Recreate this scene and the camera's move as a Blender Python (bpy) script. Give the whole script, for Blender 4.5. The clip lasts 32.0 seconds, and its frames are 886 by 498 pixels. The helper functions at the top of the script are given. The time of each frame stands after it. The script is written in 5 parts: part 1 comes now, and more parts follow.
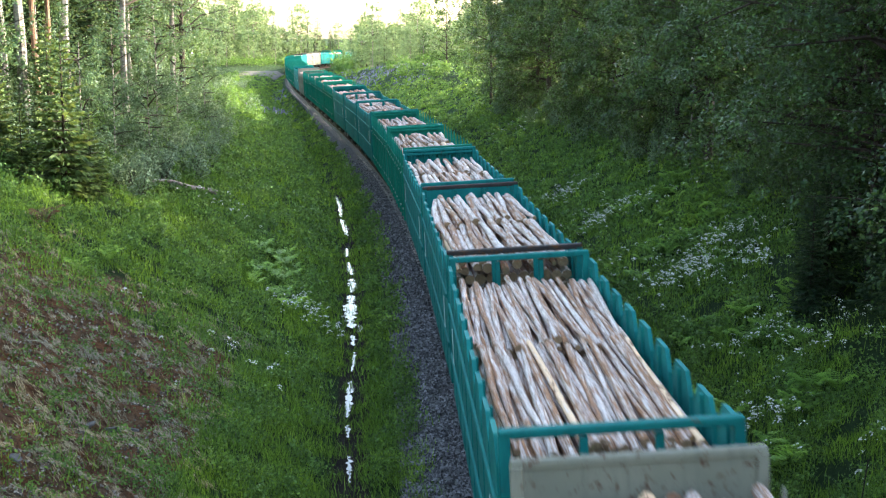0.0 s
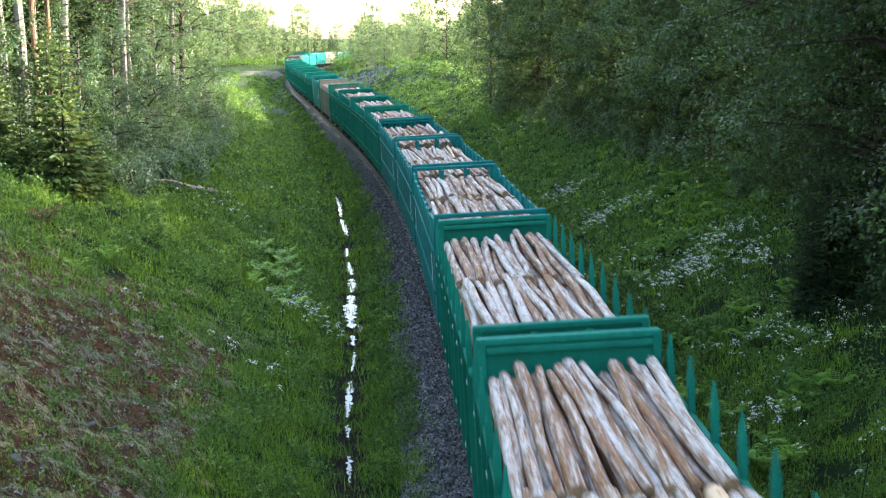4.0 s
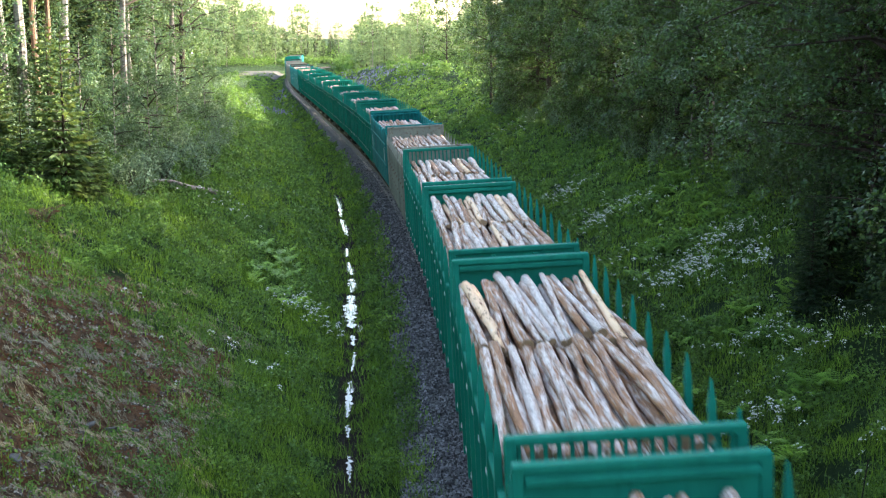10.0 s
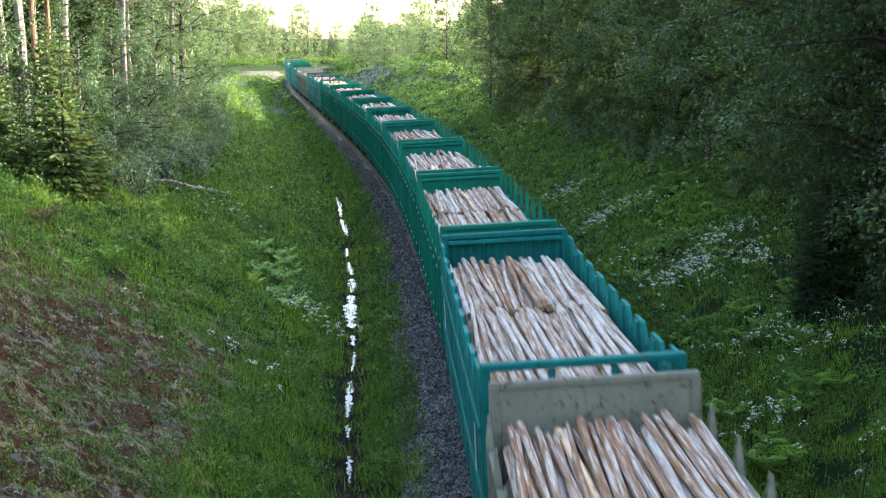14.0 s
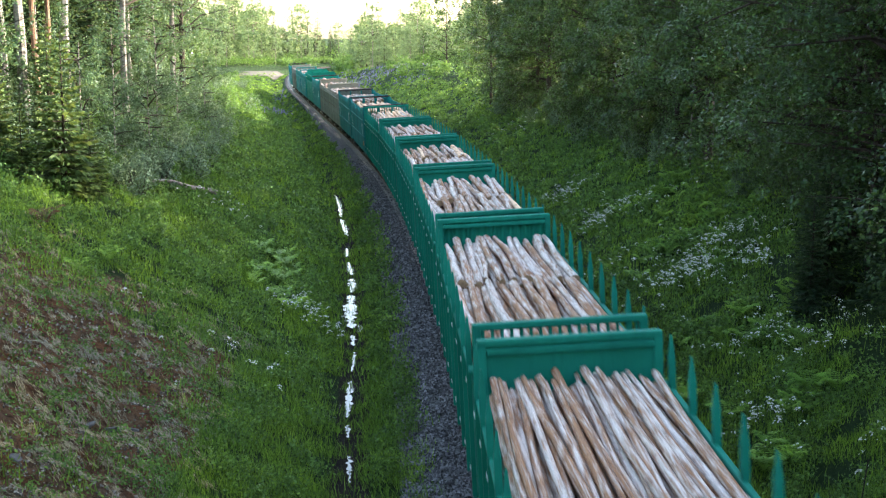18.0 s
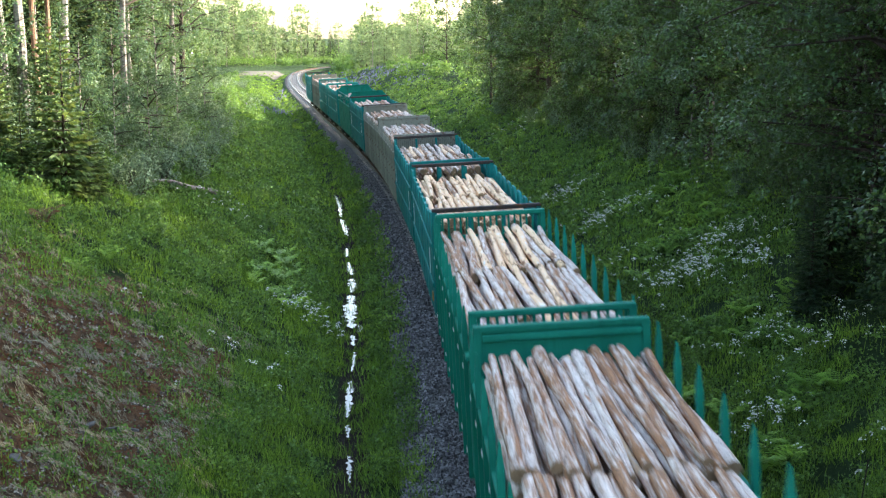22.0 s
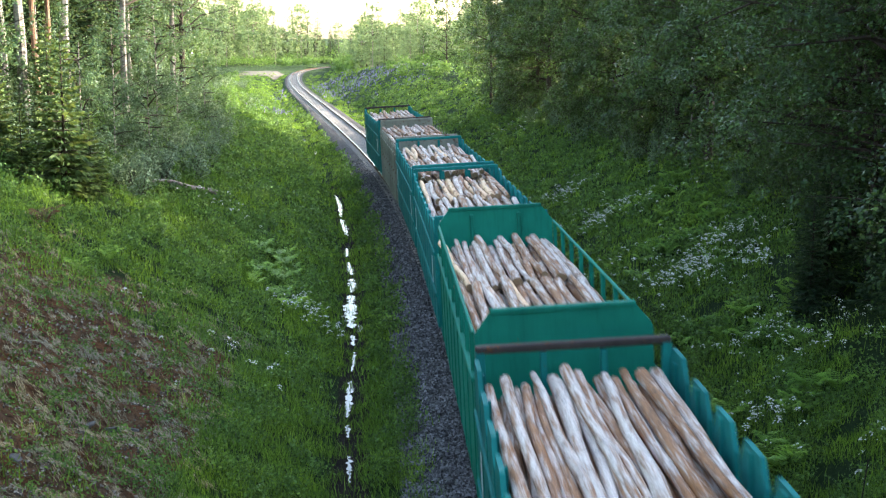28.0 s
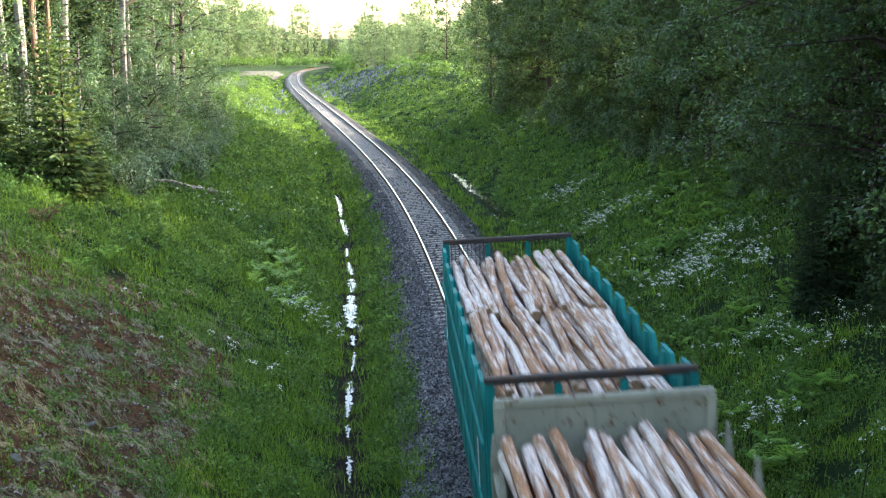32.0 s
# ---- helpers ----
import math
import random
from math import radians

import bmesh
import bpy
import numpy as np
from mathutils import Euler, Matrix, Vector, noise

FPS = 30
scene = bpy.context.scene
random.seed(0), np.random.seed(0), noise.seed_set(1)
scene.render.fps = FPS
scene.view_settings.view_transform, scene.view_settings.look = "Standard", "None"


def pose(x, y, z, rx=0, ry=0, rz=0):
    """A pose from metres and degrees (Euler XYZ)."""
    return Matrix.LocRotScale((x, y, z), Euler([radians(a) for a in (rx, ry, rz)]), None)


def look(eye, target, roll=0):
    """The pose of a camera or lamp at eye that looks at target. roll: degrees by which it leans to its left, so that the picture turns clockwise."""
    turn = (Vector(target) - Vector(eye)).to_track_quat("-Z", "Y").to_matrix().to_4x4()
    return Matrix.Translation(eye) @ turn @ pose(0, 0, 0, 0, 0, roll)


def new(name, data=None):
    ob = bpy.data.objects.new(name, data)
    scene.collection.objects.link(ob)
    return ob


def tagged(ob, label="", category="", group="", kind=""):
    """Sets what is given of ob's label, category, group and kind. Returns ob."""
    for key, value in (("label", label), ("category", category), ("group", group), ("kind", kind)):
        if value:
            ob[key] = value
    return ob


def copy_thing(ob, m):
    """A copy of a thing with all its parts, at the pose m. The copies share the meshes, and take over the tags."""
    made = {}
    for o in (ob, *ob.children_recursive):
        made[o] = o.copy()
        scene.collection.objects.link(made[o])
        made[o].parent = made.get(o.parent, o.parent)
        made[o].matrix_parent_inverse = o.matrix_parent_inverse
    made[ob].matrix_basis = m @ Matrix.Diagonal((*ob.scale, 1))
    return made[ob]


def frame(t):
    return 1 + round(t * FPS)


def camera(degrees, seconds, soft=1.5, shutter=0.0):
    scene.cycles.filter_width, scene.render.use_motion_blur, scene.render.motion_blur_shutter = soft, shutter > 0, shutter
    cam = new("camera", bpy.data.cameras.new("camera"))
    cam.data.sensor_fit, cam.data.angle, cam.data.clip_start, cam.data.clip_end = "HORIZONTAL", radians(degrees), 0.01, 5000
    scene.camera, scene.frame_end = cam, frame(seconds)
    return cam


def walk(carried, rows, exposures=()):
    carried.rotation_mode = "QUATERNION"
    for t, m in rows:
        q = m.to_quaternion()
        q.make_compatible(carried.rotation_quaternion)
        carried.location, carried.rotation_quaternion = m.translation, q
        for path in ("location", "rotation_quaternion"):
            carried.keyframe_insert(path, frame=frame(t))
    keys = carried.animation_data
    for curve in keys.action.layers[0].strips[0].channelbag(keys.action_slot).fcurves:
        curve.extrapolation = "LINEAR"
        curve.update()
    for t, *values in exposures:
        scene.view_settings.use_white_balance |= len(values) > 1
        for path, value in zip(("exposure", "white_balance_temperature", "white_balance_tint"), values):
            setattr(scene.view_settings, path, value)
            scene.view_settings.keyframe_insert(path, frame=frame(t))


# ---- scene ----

# ======== camera ========
EYE = (0.0, 0.0, 9.2)
PITCH_DOWN = 9.30
cam = camera(37.48, 32.0, soft=1.25, shutter=0.5)
AIM = look(EYE, (0.0, 100.0, 9.2 - 100 * math.tan(radians(PITCH_DOWN))))
walk(cam, [(0.0, AIM), (32.0, AIM)], exposures=[(0.0, 2.94, 7050, 11), (8.0, 2.88, 7050, 11), (18.0, 2.82, 7050, 11), (32.0, 2.84, 7050, 11)])

# ======== world and sun ========
SUN_AZ, SUN_EL = 72.0, 24.0          # degrees to the right of straight ahead, above the horizon
world = bpy.data.worlds.new("world")
scene.world = world
world.use_nodes = True
wn = world.node_tree
sky = wn.nodes.new("ShaderNodeTexSky")
sky.sky_type = "NISHITA"
sky.sun_disc = False
sky.sun_elevation, sky.sun_rotation = radians(SUN_EL), radians(SUN_AZ)
sky.air_density, sky.dust_density, sky.ozone_density = 1.0, 1.5, 0.4
wn.links.new(sky.outputs["Color"], wn.nodes["Background"].inputs["Color"])
wn.nodes["Background"].inputs["Strength"].default_value = 0.15
sun_data = bpy.data.lights.new("sun", "SUN")
sun_data.energy, sun_data.angle, sun_data.color = 3.8, radians(0.6), (1.0, 0.97, 0.90)
sun = new("sun", sun_data)
_a, _e = radians(SUN_AZ), radians(SUN_EL)
_to_sun = Vector((math.sin(_a) * math.cos(_e), math.cos(_a) * math.cos(_e), math.sin(_e)))
sun.matrix_world = look(_to_sun * 60 + Vector((0, 100, 0)), (0, 100, 0))


# ======== materials ========
def nodes_of(name):
    m = bpy.data.materials.new(name)
    m.use_nodes = True
    return m, m.node_tree.nodes, m.node_tree.links, m.node_tree.nodes["Principled BSDF"]


def coords(n, l, scale=1.0, where="Object", stretch=(1, 1, 1)):
    tc = n.new("ShaderNodeTexCoord")
    mp = n.new("ShaderNodeMapping")
    mp.inputs["Scale"].default_value = [scale * k for k in stretch]
    if where == "World":
        g = n.new("ShaderNodeNewGeometry")
        l.new(g.outputs["Position"], mp.inputs["Vector"])
    else:
        l.new(tc.outputs[where], mp.inputs["Vector"])
    return mp.outputs["Vector"]


def noise_of(n, l, vec, scale, detail=4.0, rough=0.6):
    t = n.new("ShaderNodeTexNoise")
    t.inputs["Scale"].default_value, t.inputs["Detail"].default_value, t.inputs["Roughness"].default_value = scale, detail, rough
    l.new(vec, t.inputs["Vector"])
    return t.outputs["Fac"]


def ramp(n, l, fac, stops):
    r = n.new("ShaderNodeValToRGB")
    e = r.color_ramp.elements
    while len(e) < len(stops):
        e.new(0.5)
    for k, (p, c) in enumerate(stops):
        e[k].position, e[k].color = p, (*c, 1.0)
    l.new(fac, r.inputs["Fac"])
    return r.outputs["Color"]


def mixed(n, l, fac, a, b, how="MIX"):
    m = n.new("ShaderNodeMix")
    m.data_type, m.blend_type = "RGBA", how
    for sock, v in ((m.inputs[0], fac), (m.inputs[6], a), (m.inputs[7], b)):
        if isinstance(v, (int, float)):
            sock.default_value = v
        elif isinstance(v, tuple):
            sock.default_value = (*v, 1.0)
        else:
            l.new(v, sock)
    return m.outputs[2]


def bumped(n, l, bsdf, height, strength, distance):
    b = n.new("ShaderNodeBump")
    b.inputs["Strength"].default_value, b.inputs["Distance"].default_value = strength, distance
    l.new(height, b.inputs["Height"])
    l.new(b.outputs["Normal"], bsdf.inputs["Normal"])


def math_node(n, l, op, a, b=0.0, c=0.0):
    m = n.new("ShaderNodeMath")
    m.operation = op
    for sock, v in zip(m.inputs, (a, b, c)):
        if isinstance(v, (int, float)):
            sock.default_value = v
        else:
            l.new(v, sock)
    return m.outputs[0]


def painted_steel(name, main, faded, rust=(0.10, 0.045, 0.02), wear=0.62, rough=0.62):
    """Weathered paint on steel: two tones, vertical streaks, rust spots."""
    m, n, l, p = nodes_of(name)
    v = coords(n, l)
    vs = coords(n, l, stretch=(2.5, 2.5, 0.35))
    big = noise_of(n, l, v, 0.9, 3)
    streak = noise_of(n, l, vs, 2.2, 5, 0.7)
    spot = noise_of(n, l, v, 6.0, 6, 0.75)
    info = n.new("ShaderNodeObjectInfo")
    base = mixed(n, l, ramp(n, l, big, [(0.35, (0, 0, 0)), (0.7, (1, 1, 1))]), main, faded)
    base = mixed(n, l, ramp(n, l, streak, [(0.5, (0, 0, 0)), (0.8, (0.5, 0.5, 0.5))]), base, tuple(0.45 * k for k in main))
    base = mixed(n, l, ramp(n, l, spot, [(wear, (0, 0, 0)), (wear + 0.06, (1, 1, 1))]), base, rust)
    hsv = n.new("ShaderNodeHueSaturation")
    l.new(math_node(n, l, "MULTIPLY_ADD", info.outputs["Random"], 0.3, 0.85), hsv.inputs["Value"])
    l.new(base, hsv.inputs["Color"])
    l.new(hsv.outputs["Color"], p.inputs["Base Color"])
    l.new(math_node(n, l, "MULTIPLY_ADD", spot, 0.3, rough - 0.12), p.inputs["Roughness"])
    p.inputs["Specular IOR Level"].default_value = 0.12
    bumped(n, l, p, spot, 0.25, 0.01)
    return m


def plain(name, a, b, scale, rough, bump=0.3, dist=0.01, metal=0.0, where="Object", stretch=(1, 1, 1)):
    m, n, l, p = nodes_of(name)
    v = coords(n, l, where=where, stretch=stretch)
    f = noise_of(n, l, v, scale, 6, 0.65)
    g = noise_of(n, l, v, scale * 0.13, 3)
    col = mixed(n, l, ramp(n, l, f, [(0.3, (0, 0, 0)), (0.72, (1, 1, 1))]), a, b)
    col = mixed(n, l, math_node(n, l, "MULTIPLY", g, 0.5), col, tuple(0.6 * k for k in a))
    l.new(col, p.inputs["Base Color"])
    p.inputs["Specular IOR Level"].default_value = 0.5 if rough < 0.7 else 0.12
    p.inputs["Roughness"].default_value, p.inputs["Metallic"].default_value = rough, metal
    if bump:
        bumped(n, l, p, f, bump, dist)
    return m


def leaf_material(name, dark, light, glow, through_share=0.32, gloss=0.35, bias=1.2, rough=0.42):
    """Leaves: waxy and translucent, each leaf its own tint, each stand its own shade of green."""
    m, n, l, p = nodes_of(name)
    g = n.new("ShaderNodeNewGeometry")
    v = coords(n, l, where="World")
    tint = mixed(n, l, math_node(n, l, "POWER", g.outputs["Random Per Island"], bias), dark, light)
    patch = noise_of(n, l, v, 0.16, 4, 0.6)
    tint = mixed(n, l, 1.0, tint, ramp(n, l, patch, [(0.32, (0.72, 0.80, 0.86)), (0.52, (1, 1, 1)), (0.70, (1.35, 1.22, 0.95))]), "MULTIPLY")
    stand = noise_of(n, l, v, 0.75, 3, 0.55)
    tint = mixed(n, l, 1.0, tint, ramp(n, l, stand, [(0.34, (0.66, 0.74, 0.80)), (0.52, (1, 1, 1)), (0.68, (1.36, 1.22, 0.95))]), "MULTIPLY")
    l.new(tint, p.inputs["Base Color"])
    p.inputs["Roughness"].default_value = rough
    p.inputs["Specular IOR Level"].default_value = gloss
    t = n.new("ShaderNodeBsdfTranslucent")
    l.new(mixed(n, l, 0.6, tint, glow), t.inputs["Color"])
    s = n.new("ShaderNodeMixShader")
    s.inputs[0].default_value = through_share
    l.new(p.outputs[0], s.inputs[1])
    l.new(t.outputs[0], s.inputs[2])
    l.new(s.outputs[0], n["Material Output"].inputs["Surface"])
    return m


def birch_log_bark():
    m, n, l, p = nodes_of("birch_log_bark")
    v = coords(n, l)
    info = n.new("ShaderNodeObjectInfo")
    sh = n.new("ShaderNodeVectorMath")
    sh.operation = "ADD"
    k = n.new("ShaderNodeCombineXYZ")
    l.new(math_node(n, l, "MULTIPLY", info.outputs["Random"], 91.0), k.inputs[1])
    l.new(v, sh.inputs[0])
    l.new(k.outputs[0], sh.inputs[1])
    v = sh.outputs[0]
    long = n.new("ShaderNodeMapping")
    long.inputs["Scale"].default_value = (4.4, 0.42, 4.4)
    l.new(v, long.inputs["Vector"])
    patch = noise_of(n, l, long.outputs["Vector"], 2.8, 6, 0.72)
    fine = noise_of(n, l, v, 26.0, 4, 0.7)
    white = mixed(n, l, ramp(n, l, fine, [(0.38, (0, 0, 0)), (0.62, (1, 1, 1))]), (0.40, 0.32, 0.26), (0.86, 0.79, 0.73))
    brown = mixed(n, l, ramp(n, l, fine, [(0.38, (0, 0, 0)), (0.62, (1, 1, 1))]), (0.11, 0.042, 0.018), (0.48, 0.23, 0.095))
    lean = math_node(n, l, "MULTIPLY_ADD", info.outputs["Random"], 0.17, -0.085)
    f = math_node(n, l, "ADD", patch, lean)
    col = mixed(n, l, ramp(n, l, f, [(0.42, (0, 0, 0)), (0.58, (1, 1, 1))]), white, brown)
    dark = noise_of(n, l, v, 7.0, 5, 0.8)
    col = mixed(n, l, ramp(n, l, dark, [(0.56, (0, 0, 0)), (0.64, (0.9, 0.9, 0.9))]), col, (0.07, 0.04, 0.03))
    l.new(col, p.inputs["Base Color"])
    p.inputs["Roughness"].default_value = 0.75
    bumped(n, l, p, patch, 0.8, 0.02)
    return m


M_TEAL = painted_steel("teal_paint", (0.001, 0.140, 0.132), (0.002, 0.195, 0.180))
M_GREEN = painted_steel("green_paint", (0.0005, 0.165, 0.112), (0.001, 0.215, 0.148), wear=0.7)
M_GREY = painted_steel("grey_paint", (0.20, 0.21, 0.165), (0.28, 0.28, 0.22), rust=(0.13, 0.075, 0.05), wear=0.56)
M_BEAM = painted_steel("dark_beam_paint", (0.035, 0.032, 0.032), (0.06, 0.05, 0.045), wear=0.55)
M_UNDER = plain("sooty_steel", (0.02, 0.018, 0.016), (0.05, 0.035, 0.025), 6.0, 0.75)
M_WHEEL = plain("worn_wheel_steel", (0.09, 0.07, 0.055), (0.2, 0.17, 0.15), 9.0, 0.45, metal=0.6)
M_BARK = birch_log_bark()
def peeled_wood():
    m, n, l, p = nodes_of("peeled_wood")
    v = coords(n, l)
    info = n.new("ShaderNodeObjectInfo")
    k = n.new("ShaderNodeCombineXYZ")
    l.new(math_node(n, l, "MULTIPLY", info.outputs["Random"], 47.0), k.inputs[1])
    sh = n.new("ShaderNodeVectorMath")
    sh.operation = "ADD"
    l.new(v, sh.inputs[0])
    l.new(k.outputs[0], sh.inputs[1])
    long = n.new("ShaderNodeMapping")
    long.inputs["Scale"].default_value = (3.0, 0.8, 3.0)
    l.new(sh.outputs[0], long.inputs["Vector"])
    patch = noise_of(n, l, long.outputs["Vector"], 2.2, 6, 0.7)
    grain = noise_of(n, l, coords(n, l, stretch=(8, 0.6, 8)), 5.0, 4)
    wood = mixed(n, l, grain, (0.70, 0.42, 0.22), (0.92, 0.69, 0.45))
    col = mixed(n, l, ramp(n, l, patch, [(0.55, (0, 0, 0)), (0.60, (1, 1, 1))]), wood, (0.22, 0.085, 0.035))
    col = mixed(n, l, ramp(n, l, patch, [(0.36, (1, 1, 1)), (0.42, (0, 0, 0))]), col, (0.74, 0.68, 0.64))
    l.new(col, p.inputs["Base Color"])
    p.inputs["Roughness"].default_value = 0.7
    bumped(n, l, p, patch, 0.5, 0.015)
    return m


M_PEELED = peeled_wood()
M_CUT = plain("sawn_log_end", (0.20, 0.125, 0.075), (0.42, 0.29, 0.17), 14.0, 0.8)
M_ORANGE = plain("orange_paint", (0.55, 0.16, 0.02), (0.7, 0.25, 0.04), 6.0, 0.5, bump=0)
M_YELLOW = plain("yellow_paint", (0.55, 0.36, 0.03), (0.7, 0.5, 0.06), 6.0, 0.5, bump=0)
M_LIGHT = plain("white_reflector", (0.8, 0.8, 0.78), (0.9, 0.9, 0.9), 4.0, 0.3, bump=0)
M_RAIL = plain("polished_rail_head", (0.55, 0.52, 0.5), (0.75, 0.73, 0.7), 4.0, 0.22, bump=0.05, metal=1.0)
M_WEB = plain("rusty_rail_web", (0.07, 0.035, 0.02), (0.16, 0.08, 0.045), 8.0, 0.8)
M_SLEEPER = plain("concrete_sleeper", (0.30, 0.27, 0.24), (0.42, 0.39, 0.35), 7.0, 0.9)
M_BALLAST = plain("ballast_gravel", (0.024, 0.022, 0.021), (0.145, 0.138, 0.130), 13.0, 0.9, bump=1.0, dist=0.05, where="World")
M_ROCK = plain("bare_rock", (0.07, 0.068, 0.066), (0.24, 0.235, 0.23), 6.0, 0.8, bump=0.8, dist=0.02)
M_ROAD = plain("pale_gravel", (0.10, 0.088, 0.07), (0.19, 0.165, 0.135), 3.0, 0.9, where="World")
M_BIRCHBARK = plain("birch_bark", (0.05, 0.04, 0.035), (0.60, 0.53, 0.46), 3.6, 0.8, bump=0.4, stretch=(1, 1, 2.2))
M_DARKBARK = plain("dark_bark", (0.03, 0.024, 0.02), (0.10, 0.075, 0.055), 5.0, 0.9, bump=0.8, dist=0.03, stretch=(1, 1, 0.3))
M_PINEBARK = plain("pine_bark", (0.14, 0.07, 0.04), (0.36, 0.24, 0.16), 4.0, 0.9, bump=0.8, dist=0.03, stretch=(1, 1, 0.35))
M_LEAF = leaf_material("broad_leaf", (0.006, 0.020, 0.008), (0.098, 0.188, 0.064), (0.30, 0.43, 0.08), 0.24, 0.18, 2.3, 0.36)
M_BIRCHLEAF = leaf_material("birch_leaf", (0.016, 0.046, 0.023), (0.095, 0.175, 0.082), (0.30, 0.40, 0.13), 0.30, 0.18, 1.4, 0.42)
# Paler than M_BIRCHLEAF: the distant sunlit haze is put into the leaf colour.
M_FARLEAF = leaf_material("haze_paled_leaf", (0.055, 0.110, 0.055), (0.200, 0.290, 0.135), (0.38, 0.46, 0.17), 0.40, 0.15, 1.2, 0.45)
M_NEEDLE = leaf_material("spruce_needle", (0.010, 0.031, 0.018), (0.080, 0.140, 0.058), (0.26, 0.32, 0.08), 0.14, 0.12, 1.6, 0.50)
# Lighter, yellower than M_NEEDLE: young shoots, with the sunlight put into the colour.
M_SUNSHOOT = leaf_material("sunlit_young_needle", (0.026, 0.062, 0.026), (0.190, 0.270, 0.085), (0.34, 0.40, 0.08), 0.22, 0.12, 1.3, 0.50)
M_BUSH = leaf_material("bush_leaf", (0.024, 0.066, 0.018), (0.18, 0.325, 0.068), (0.28, 0.40, 0.09), 0.28, 0.14, 1.3, 0.45)
M_WILLOW = leaf_material("willow_leaf", (0.045, 0.092, 0.056), (0.250, 0.345, 0.190), (0.30, 0.38, 0.15), 0.26, 0.18, 1.3, 0.45)
M_GRASS = leaf_material("grass_blade", (0.026, 0.076, 0.010), (0.265, 0.430, 0.058), (0.32, 0.48, 0.08), 0.30, 0.12, 1.1, 0.5)
M_DRY = leaf_material("dry_grass", (0.12, 0.09, 0.055), (0.52, 0.45, 0.31), (0.36, 0.30, 0.14), 0.25, 0.08)
M_FERN = leaf_material("fern_leaf", (0.13, 0.28, 0.040), (0.31, 0.50, 0.09), (0.42, 0.60, 0.09), 0.35, 0.12)
M_WHITEFLOWER = plain("white_petals", (0.66, 0.65, 0.58), (0.85, 0.84, 0.76), 9.0, 0.8, bump=0, where="World")
M_LUPIN = plain("lupin_petals", (0.22, 0.19, 0.40), (0.42, 0.36, 0.58), 3.0, 0.8, bump=0, where="World")


def stone_material(name, dark, light, bias):
    """Crushed or washed-out stone: every piece its own grey."""
    m, n, l, p = nodes_of(name)
    g = n.new("ShaderNodeNewGeometry")
    f = noise_of(n, l, coords(n, l, where="World"), 22.0, 4, 0.7)
    col = mixed(n, l, math_node(n, l, "POWER", g.outputs["Random Per Island"], bias), dark, light)
    col = mixed(n, l, math_node(n, l, "MULTIPLY", f, 0.6), col, tuple(0.5 * k for k in dark))
    l.new(col, p.inputs["Base Color"])
    p.inputs["Roughness"].default_value, p.inputs["Specular IOR Level"].default_value = 0.8, 0.2
    bumped(n, l, p, f, 0.4, 0.01)
    return m


M_STONE = stone_material("ballast_stone", (0.035, 0.034, 0.036), (0.36, 0.35, 0.36), 1.7)
M_PEBBLE = stone_material("slope_pebble", (0.07, 0.054, 0.040), (0.62, 0.56, 0.48), 2.2)


def ground_material():
    m, n, l, p = nodes_of("verge_soil")
    v = coords(n, l, where="World")
    a = noise_of(n, l, v, 0.5, 5, 0.65)
    b = ramp(n, l, noise_of(n, l, v, 5.0, 9, 0.82), [(0.36, (0, 0, 0)), (0.66, (1, 1, 1))])
    green = mixed(n, l, b, (0.012, 0.026, 0.009), (0.040, 0.070, 0.022))
    rust = ramp(n, l, noise_of(n, l, v, 1.3, 5, 0.7), [(0.42, (0.75, 0.72, 0.68)), (0.60, (0.95, 0.68, 0.50))])
    earth = mixed(n, l, 1.0, mixed(n, l, b, (0.022, 0.012, 0.007), (0.27, 0.175, 0.11)), rust, "MULTIPLY")
    bare = n.new("ShaderNodeAttribute")
    bare.attribute_name = "bare_soil"
    f = math_node(n, l, "ADD", bare.outputs["Fac"], math_node(n, l, "MULTIPLY_ADD", a, 0.8, -0.4))
    col = mixed(n, l, ramp(n, l, f, [(0.4, (0, 0, 0)), (0.6, (1, 1, 1))]), green, earth)
    mud = n.new("ShaderNodeAttribute")
    mud.attribute_name = "ditch_mud"
    f = math_node(n, l, "ADD", mud.outputs["Fac"], math_node(n, l, "MULTIPLY_ADD", a, 0.9, -0.45))
    col = mixed(n, l, ramp(n, l, f, [(0.4, (0, 0, 0)), (0.6, (1, 1, 1))]), col, mixed(n, l, b, (0.012, 0.010, 0.008), (0.045, 0.036, 0.028)))
    l.new(col, p.inputs["Base Color"])
    p.inputs["Specular IOR Level"].default_value = 0.08
    p.inputs["Roughness"].default_value = 0.95
    bumped(n, l, p, b, 0.9, 0.08)
    return m


M_GROUND = ground_material()


def water_material():
    m, n, l, p = nodes_of("ditch_water")
    p.inputs["Base Color"].default_value = (0.02, 0.022, 0.018, 1)
    p.inputs["Roughness"].default_value = 0.05
    p.inputs["IOR"].default_value = 1.33
    p.inputs["Specular IOR Level"].default_value = 1.0
    v = coords(n, l, where="World")
    bumped(n, l, p, noise_of(n, l, v, 3.0, 3), 0.12, 0.02)
    return m


M_WATER = water_material()

# ======== the line of the track ========
STEP = 0.5
S = np.arange(-120.0, 560.0, STEP)              # metres along the line; 0 is 12 m ahead of the bridge
_k = np.interp(S, [0, 60, 120, 180, 235, 300, 345, 400], [0.00102, 0.00146, 0.00012, 0.0, -0.00073, -0.00075, -0.00399, -0.00436])
_k[S < 0] = 0.00102
_i0 = int(np.argmin(abs(S)))


def _run(f, start):
    c = np.concatenate([[0], np.cumsum((f[1:] + f[:-1]) / 2 * STEP)])
    return c - c[_i0] + start


TH = _run(_k, 0.03265)
TX = _run(-np.sin(TH), 2.569)
